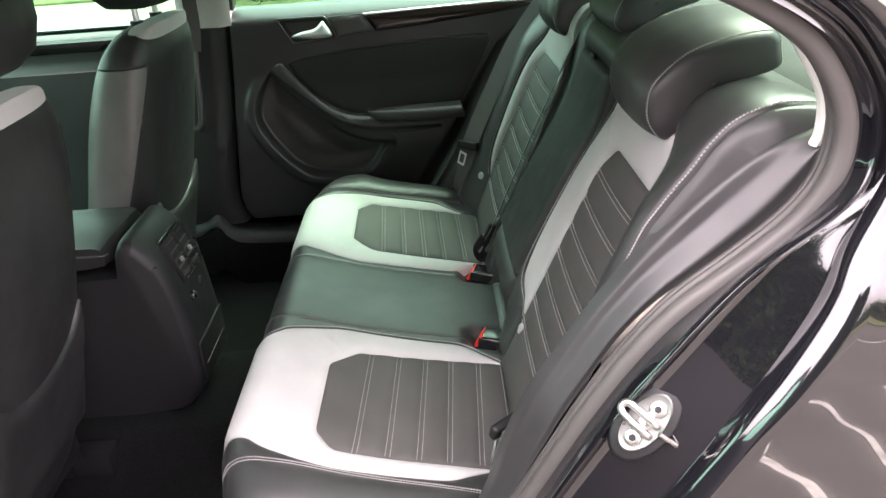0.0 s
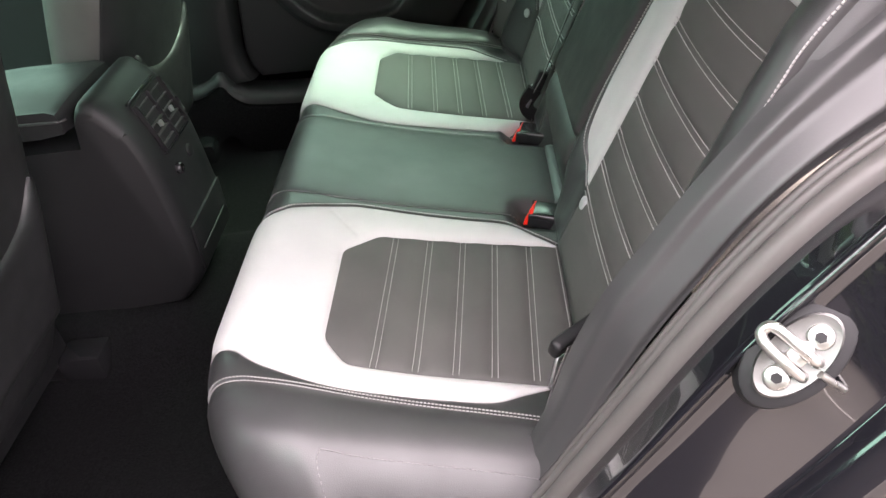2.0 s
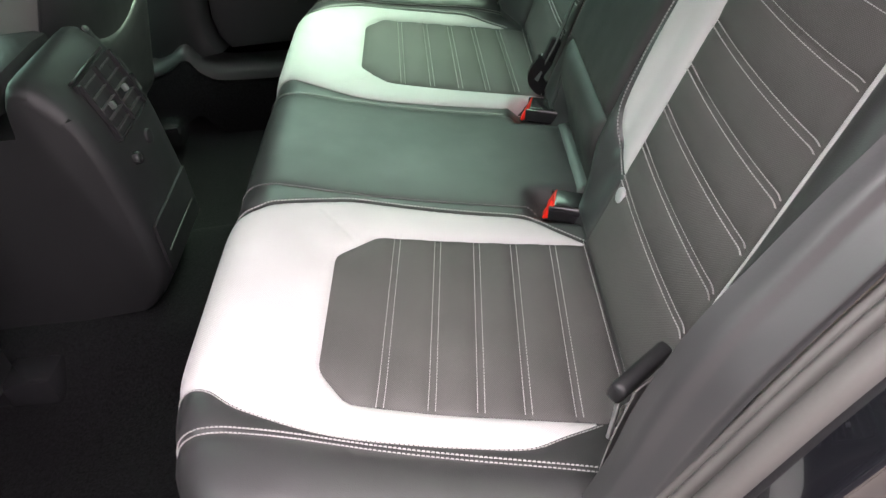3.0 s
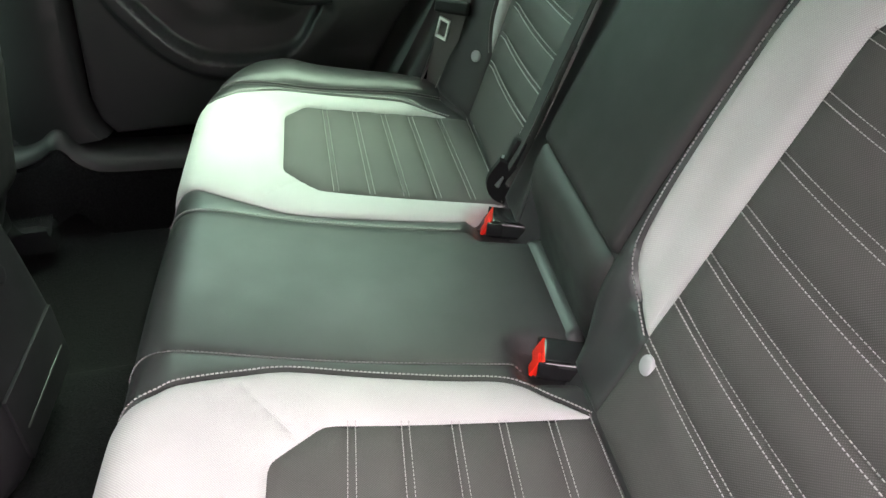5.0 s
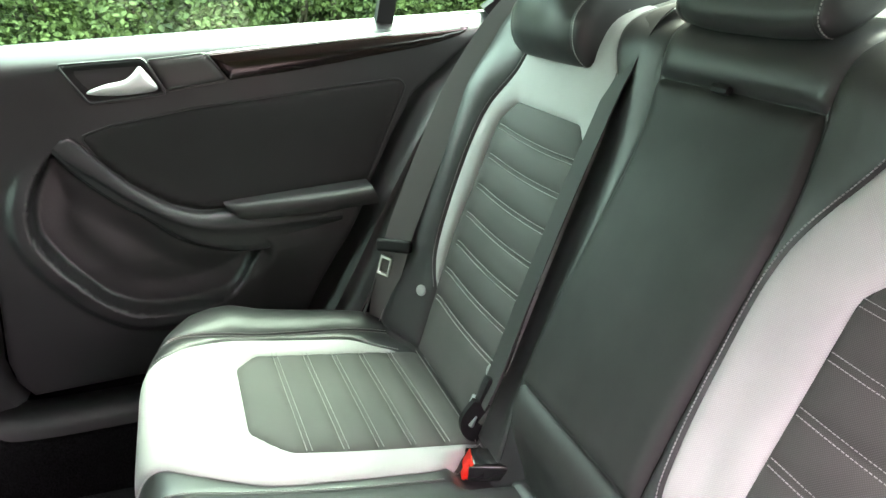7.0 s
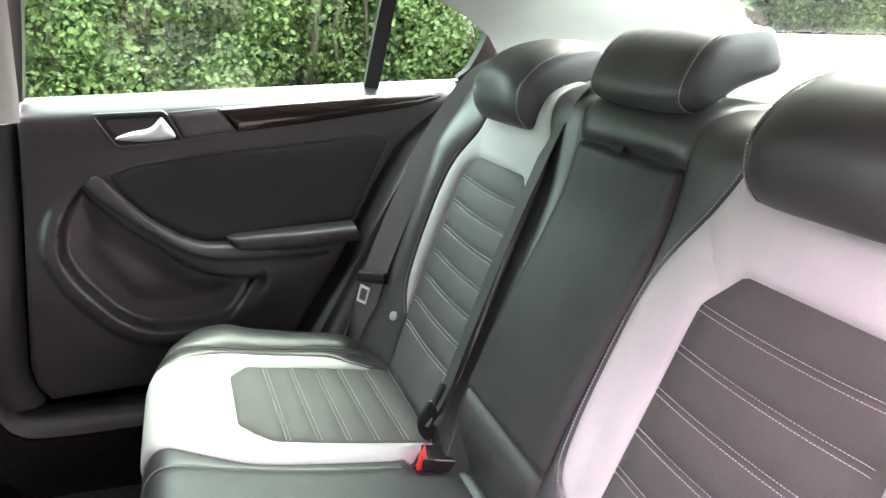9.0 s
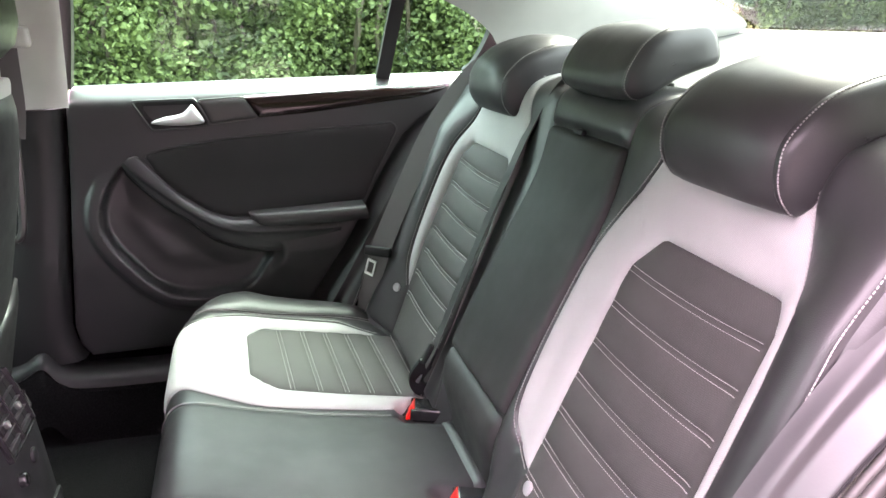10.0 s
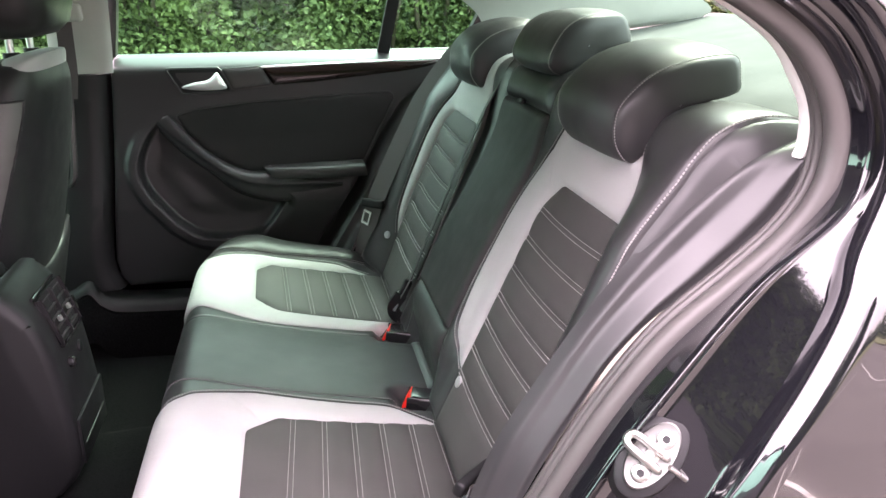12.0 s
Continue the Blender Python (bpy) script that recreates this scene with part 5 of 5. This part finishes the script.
# ---- rear quarter trims, shelf, roof ----
for s in (1, -1):
    # trim between the backrest and the door opening
    A = spline([(.284, .604, 1.052), (.281, .604, 1.030), (.268, .605, .988), (.235, .606, .948), (.185, .606, .905), (.130, .607, .866), (.090, .607, .824), (.060, .608, .778), (.022, .608, .713), (-.008, .608, .655), (-.038, .608, .60), (-.087, .608, .52), (-.14, .61, .46)], 5)
    B = spline([(.312, .578, 1.043), (.282, .578, 1.036), (.230, .578, 1.020), (.185, .578, .985), (.140, .578, .940), (.100, .578, .893), (.058, .578, .838), (.020, .578, .780), (-.015, .578, .724), (-.046, .578, .653), (-.068, .579, .584), (-.117, .581, .478), (-.16, .585, .42)], 5)
    rows = []
    for i, (a, b) in enumerate(zip(A, B)):
        t = i / (len(A) - 1)
        row = []
        wide = smooth01(0.02, 0.3, t) * (1 - 0.75 * smooth01(.45, .8, t))
        for k in np.linspace(0, 1, 27):
            q = a + (b - a) * k
            ridge = lookup(k, [(0, 0), (.10, .001), (.28, .0065), (.32, .007), (.36, .006), (.62, -.004), (.66, -.0045), (.70, -.004), (.92, .002), (1, .002)]) * wide
            edge = -.014 * smooth01(.86, 1.0, k)
            row.append((q[0] + .004 * math.sin(math.pi * k), s * (q[1] + .006 * math.sin(math.pi * k) + ridge + edge), q[2]))
        rows.append(row)
    tagged(part("quarter_trim", sheet(rows, .0015, (-.4, s * .8, .2)), M_SIDETRIM, None, "", 85), "dark grey moulded trim beside the rear seat", "side trim", "", "structure")
    # pale rear pillar trim
    o = .036 if s > 0 else 0
    A = spline([(.281, .602 + o, 1.036), (.286, .604 + o, 1.066), (.272, .602 + o, 1.098), (.247, .600 + o, 1.130), (.18, .597 + o, 1.175), (.05, .590 + o, 1.228), (-.15, .58, 1.29)], 6)
    B = spline([(.345, .62, 1.05), (.62, .605, 1.075), (.86, .58, 1.115), (.74, .565, 1.19), (.62, .560, 1.240), (.46, .535, 1.292), (.30, .515, 1.335)], 6)
    rows = []
    for a, b in zip(A, B):
        rows.append([tuple(np.array((1, s, 1)) * (a + (b - a) * k - np.array((0, .02 * math.sin(math.pi * k), 0)))) for k in np.linspace(0, 1, 8)])
    tagged(part("pillar_trim_rear", sheet(rows, .01, (0, -s, -.2)), M_CPILLAR), "pale grey rear pillar trim", "pillar trim", "", "structure")

rows = [[(x, y, z) for y in np.linspace(-.66, .66, 12)] for x, z in ((.34, 1.0), (.342, 1.030), (.36, 1.042), (.45, 1.050), (.60, 1.068), (.75, 1.09), (.88, 1.112), (.93, 1.112))]
tagged(part("parcel_shelf", sheet(rows, .02, (0, 0, 1)), M_SHELF), "grey cloth parcel shelf under the rear window", "parcel shelf", "", "structure")
rows = [[(x, y, 1.352 - .10 * (abs(y) / .56) ** 2.6 * .55 - .028 * (x + .45) ** 2) for y in np.linspace(-.56, .56, 15)] for x in np.linspace(-1.35, .30, 14)]
tagged(part("ceiling", sheet(rows, .02, (0, 0, -1)), M_HEAD), "pale cloth headliner under the car roof", "ceiling", "", "structure")
rows = [[(.93 - .63 * k, y * (1 - .16 * k), 1.115 + .222 * k + .02 * math.sin(math.pi * k)) for y in np.linspace(-.62, .62, 12)] for k in np.linspace(0, 1, 8)]
g = tagged(part("window_rear", sheet(rows, .004, (-1, 0, -1)), M_REARGLASS), "sloping tinted rear window glass", "window", "", "structure")

rows = [[(-1.95 + .62 * k, y * (1 - .16 * k), 1.02 + .31 * k + .03 * math.sin(math.pi * k)) for y in np.linspace(-.70, .70, 12)] for k in np.linspace(0, 1, 8)]
tagged(part("window_front", sheet(rows, .004, (1, 0, -1)), M_GLASS), "sloping clear windscreen glass", "window", "", "structure")

# pale edge of the near rear pillar inside the seal, daylight put into its colour
rows = []
for x, z in spline([(-.05, 1.255), (.08, 1.220), (.17, 1.185), (.240, 1.142), (.268, 1.105), (.284, 1.072), (.285, 1.040), (.280, 1.026)], 6):
    c = np.array((-.05 - x, .98 - z)) / math.hypot(-.05 - x, .98 - z)
    rows.append([(x + c[0] * k, y + .10 * max(0, z - 1.0), z + c[1] * k) for k, y in ((.000, -.606), (.004, -.607), (.006, -.605), (.007, -.601), (.007, -.594))])
tagged(part("pillar_trim_edge", sheet(rows, .004, (0, -1, 0)), M_LITEDGE), "pale grey pillar trim edge beside the seal", "pillar trim", "", "structure")

# painted shell
shell = tagged(new("car_body"), "gloss black painted car body", "car body", "", "structure")
rows = [[(x, y, 1.395 - .12 * (abs(y) / .62) ** 2.4 * .8 - .030 * (x + .45) ** 2) for y in np.linspace(-.64, .64, 15)] for x in np.linspace(-1.40, .34, 14)]
part("roof", sheet(rows, .02, (0, 0, 1)), M_PAINT, shell)
rows = [[(x, y, z) for x in np.linspace(-2.3, 1.9, 12)] for z, y in ((.25, .79), (.40, .81), (.70, .82), (.85, .81), (.97, .79), (1.015, .775))]
part("far_side", sheet(rows, .03, (0, 1, 0)), M_PAINT, shell)
rows = [[(x, y, z) for y in np.linspace(-.80, .80, 9)] for x, z in ((.95, 1.06), (1.2, 1.06), (1.6, 1.045), (1.85, 1.0), (1.93, .9), (1.95, .5))]
part("boot", sheet(rows, .02, (1, 0, 1)), M_PAINT, shell)
rows = [[(x, y, z) for y in np.linspace(-.80, .80, 9)] for x, z in ((-1.75, 1.03), (-2.1, 1.0), (-2.7, .95), (-3.0, .80), (-3.05, .4))]
part("bonnet", sheet(rows, .02, (-1, 0, 1)), M_PAINT, shell)
rows = [[(-1.75, y, z) for y in np.linspace(-.72, .72, 9)] for z in (.3, .6, .85, 1.0)]
part("bulkhead", sheet(rows, .04, (1, 0, 0)), M_BLACK, shell)
rows = [[(x, y, z) for x in np.linspace(-2.3, -.72, 8)] for z, y in ((.25, -.79), (.40, -.805), (.70, -.80), (.85, -.785), (.97, -.755), (1.015, -.735))]
part("near_front_door", sheet(rows, .06, (0, -1, 0)), M_PAINT, shell)
for s in (1, -1):
    bar("windscreen_pillar", [(-1.85, s * .72, 1.0), (-1.5, s * .66, 1.2), (-1.25, s * .60, 1.33)], .07, .05, M_PAINT, shell)
    bar("roof_rail", [(-1.27, s * .605, 1.315), (-.7, s * .635, 1.345), (-.2, s * .64, 1.335), (.2, s * .62, 1.28), (.45, s * .59, 1.30)], .05, .05, M_PAINT, shell)
bar("near_pillar", [(-.70, -.70, .40), (-.68, -.72, .95), (-.64, -.68, 1.2), (-.60, -.64, 1.33)], .11, .06, M_PAINT, shell)

# door opening on the near side: seal, jamb, lip, quarter panel
SEAL = [(-.60, 1.305), (-.30, 1.300), (-.05, 1.255), (.08, 1.220), (.17, 1.185), (.234, 1.147), (.266, 1.111), (.284, 1.073), (.287, 1.036), (.277, .998), (.251, .959), (.205, .918), (.140, .865), (.090, .805), (.045, .735), (.000, .655), (-.040, .585), (-.090, .505), (-.17, .455), (-.62, .440)]
FLANGE = [(-.60, 1.320), (-.30, 1.315), (-.04, 1.268), (.09, 1.228), (.17, 1.190), (.230, 1.150), (.258, 1.112), (.270, 1.072), (.266, 1.032), (.246, .995), (.205, .955), (.155, .900), (.108, .838), (.066, .780), (.030, .722), (-.012, .652), (-.055, .583), (-.10, .505), (-.18, .450), (-.62, .435)]
LIP_IN = [(-.60, 1.335), (-.30, 1.335), (-.03, 1.285), (.10, 1.240), (.18, 1.197), (.238, 1.156), (.270, 1.112), (.281, 1.068), (.272, 1.025), (.262, .982), (.257, .945), (.245, .900), (.217, .838), (.185, .782), (.148, .718), (.098, .638), (.045, .562), (-.03, .475), (-.13, .410), (-.62, .380)]
LIP_OUT = [(-.60, 1.345), (-.30, 1.345), (-.03, 1.295), (.10, 1.250), (.185, 1.203), (.238, 1.160), (.266, 1.113), (.274, 1.066), (.271, 1.020), (.266, .976), (.260, .938), (.247, .893), (.218, .832), (.185, .776), (.152, .712), (.103, .632), (.05, .555), (-.025, .468), (-.12, .400), (-.62, .370)]


def quarter_y(z):
    """The quarter panel's depth at a height: it leans in more and more upwards."""
    return lookup(z, [(.30, -.764), (.60, -.770), (.70, -.769), (.75, -.766), (.80, -.761), (.85, -.753), (.90, -.742), (.95, -.727), (1.0, -.709), (1.05, -.687), (1.10, -.660), (1.34, -.60)])


def slid(line, y_old, lean, off):
    """Slides points along their lines from the open doorway until they lie beside the quarter panel."""
    eye = np.array((-.10, -1.29, 1.27))
    out = []
    for x, z in line:
        p = np.array((x, y_old + lean * max(0.0, z - 1.0), z))
        q = p
        for _ in range(12):
            k = (quarter_y(q[2]) + off - eye[1]) / (p[1] - eye[1])
            q = eye + (p - eye) * k
        out.append(q if z < 1.13 else p)
    return spline([tuple(q) for q in out], 7)


def opening(line, y, lean):
    """A door-opening line in depth y, leaning inwards above the waist."""
    return spline([(x, y + lean * max(0.0, z - 1.0) ** 1.0, z) for x, z in line], 7)


def beside(line, off, y, lean):
    """The opening's line moved outwards in its own plane."""
    out = []
    for i, (x, z) in enumerate(line):
        a, b = line[max(0, i - 1)], line[min(len(line) - 1, i + 1)]
        t = np.array((b[0] - a[0], b[1] - a[1])) / math.dist(a, b)
        out.append((x - t[1] * off, y + lean * max(0.0, z - 1.0), z + t[0] * off))
    return spline(out, 7)


def eased(low, high):
    """The lower line below the waist that passes into the upper one above it."""
    return [p + (q - p) * smooth01(.93, 1.03, float(q[2])) for p, q in zip(low, high)]


seal_path = opening(SEAL, -.628, .10)
section = [(.010, .026), (.002, .027), (-.004, .024), (-.0055, .020), (-.004, .0165), (.002, .0157), (.002, .0145), (-.005, .0135), (-.0085, .0095), (-.008, .006), (-.004, .0035), (.002, .0027), (.002, .0012), (-.005, 0), (-.0100, -.004), (-.0130, -.010), (-.0120, -.017), (-.008, -.0215), (.002, -.024), (.012, -.020)]
seal = tagged(part("door_seal", tube(resample(seal_path, .012), section, (0, 1, 0)), M_RUBBER, None, "", 60), "ribbed black rubber seal round the door opening", "door seal", "", "structure")
S0 = opening(SEAL, -.640, .10)
F0 = eased(opening(FLANGE, -.688, .12), beside(SEAL, .010, -.666, .12))
L0 = eased(slid(LIP_IN, -.702, .12, .038), beside(SEAL, .026, -.672, .12))
L1 = eased(slid(LIP_OUT, -.732, .16, .010), beside(SEAL, .033, -.690, .14))
rows = []
for a, f, c, d in zip(S0, F0, L0, L1):
    row = [a + (f - a) * k for k in (0.0, .35, .7, .92)]
    row += [f + np.array(q) for q in ((0, -.002, 0), (.002, -.0045, .0), (.006, -.0035, -.001), (.009, .001, -.002))]
    g = f + np.array((.012, .0045, -.003))
    row += [g + (c - g) * k + np.array((0, -.001 * math.sin(math.pi * k), 0)) for k in (0.05, .15, .3, .45, .6, .75, .88, .96)]
    bow = np.array((-.0022, -.0022, .001))
    row += [c] + [c + (d - c) * k + bow * math.sin(math.pi * k) for k in (.12, .3, .5, .7, .88)] + [d, d + np.array((.002, -.004, 0)), d + np.array((.004, -.0065, -.001)), d + np.array((.008, -.0088, -.0015)), d + np.array((.014, -.0097, -.002)), d + np.array((.022, -.0100, -.003))]
    rows.append(row)
part("door_jamb", sheet(rows, .008, (-.3, -1, 0)), M_PAINT, shell, "gloss black painted door jamb", 60)
b_path = [d + np.array((.022, -.0100, -.003)) for d in L1]


rows = []
for b in b_path[28:]:
    x0, y0, z0 = b
    row = []
    for k in (0, .006, .015, .03, .05, .08, .14, .22, .32, .45, .60, .80, 1.05, 1.35):
        k *= min(1.0, max(.05, (.97 - 2.19 * max(0.0, z0 - 1.10) - x0) / 1.35))
        row.append((x0 + k, y0 + (quarter_y(z0) - y0) * smooth01(0, .05, k) - .02 * smooth01(0, .6, k), z0))
    rows.append(row)
part("quarter_panel", sheet(rows, .012, (0, -1, 0)), M_PAINT, shell, "glossy black rear quarter panel")

# door striker on the jamb
st = thing("door_striker", "zinc plated door striker bolted to the door jamb", "door striker")
ax = Vector((.70, .21, .68)).normalized()
nn = Vector((-.53, -.80, .30))
nn = (nn - ax * nn.dot(ax)).normalized()
sd = ax.cross(nn)
if sd.z > 0:
    sd = -sd
m = Matrix(((ax.x, sd.x, nn.x, .0905), (ax.y, sd.y, nn.y, -.705), (ax.z, sd.z, nn.z, .777), (0, 0, 0, 1)))


def oval(a, b, levels):
    ring = [(a * math.cos(t), b * math.sin(t)) for t in np.linspace(0, math.tau, 32, endpoint=False)]
    return grid([[m @ Vector((x * k, y * k, h)) for x, y in ring] for h, k in levels], ring=True, caps=True)


part("gasket", oval(.045, .027, ((-.020, 1.12), (-.004, 1.0), (-.0025, .93), (-.002, .5), (-.002, .05))), M_BLACK, st, "black gasket")
part("striker_plate", oval(.036, .0195, ((-.004, 1.0), (.0005, 1.0), (.0018, .95), (.0012, .86), (.0010, .5), (.0010, .05))), M_PLATE, st)
for k in (-1, 1):
    p = m @ Vector((k * .0195, .001, .0010))
    bolt = part("bolt", disc(p, nn, .0088, .0035), M_STEEL, st)
    # black hex plug in place of a hollow, its colour gives the socket's shade
    part("socket_shade", rod(p + nn * .0030, p + nn * .0043, .0040, 6), M_BLACK, bolt)
loop = spline([m @ Vector(q) for q in ((.006, .012, .0), (.006, .010, .007), (.006, .0, .011), (.006, -.018, .011), (.004, -.026, .0105), (-.002, -.0275, .010), (-.006, -.024, .010), (-.0075, -.016, .0105), (-.0075, .0, .0105), (-.0075, .010, .007), (-.0075, .012, .0))], 5)
part("striker_loop", tube([Vector(p) for p in loop], circle(.0040, 10), nn), M_STEEL, st)
part("loop_base", oval(.014, .007, ((.0, 1.0), (.004, .95), (.0055, .7), (.006, .1))), M_STEEL, st)
part("stud", rod((.102, -.717, .771), (.121, -.7165, .754), .0028, 10), M_STEEL, st)

# the opened near rear door, swung out beside the eye
od = tagged(new("door_near_rear"), "opened rear door with dark inner trim, swung wide", "car door", "", "structure")
H = Matrix.Translation((-.68, -.74, 0)) @ pose(0, 0, 0, 0, 0, -58)
for nm, yo, th, mt in (("door_skin", -.035, .03, M_PAINT), ("door_card", .035, .04, M_SOFT)):
    rows = []
    for z in np.linspace(.42, 1.02, 8):
        x1 = .52 + .44 * smooth01(.42, .95, z)
        rows.append([H @ Vector((x, yo + .01 * math.sin(4 * z), z)) for x in np.linspace(.02, x1, 8)])
    part(nm, sheet(rows, th, H.to_3x3() @ Vector((0, 1 if yo > 0 else -1, 0))), mt, od)
pts = [(.03, 1.02), (.10, 1.20), (.25, 1.30), (.55, 1.28), (.80, 1.18), (.92, 1.05)]
rows = [[H @ Vector((x, -.02, z)) for x in np.linspace(a, b, 6)] for z, a, b in ((1.0, .04, .90), (1.08, .06, .88), (1.18, .11, .79), (1.28, .24, .54))]
part("window_glass", sheet(rows, .004, H.to_3x3() @ Vector((0, 1, 0))), M_GLASS, od, "clear side glass")
part("window_frame", tube([H @ Vector((x, -.02, z)) for x, z in spline(pts, 6)], circle(.018, 8), H.to_3x3() @ Vector((0, 1, 0))), M_BLACK, od)
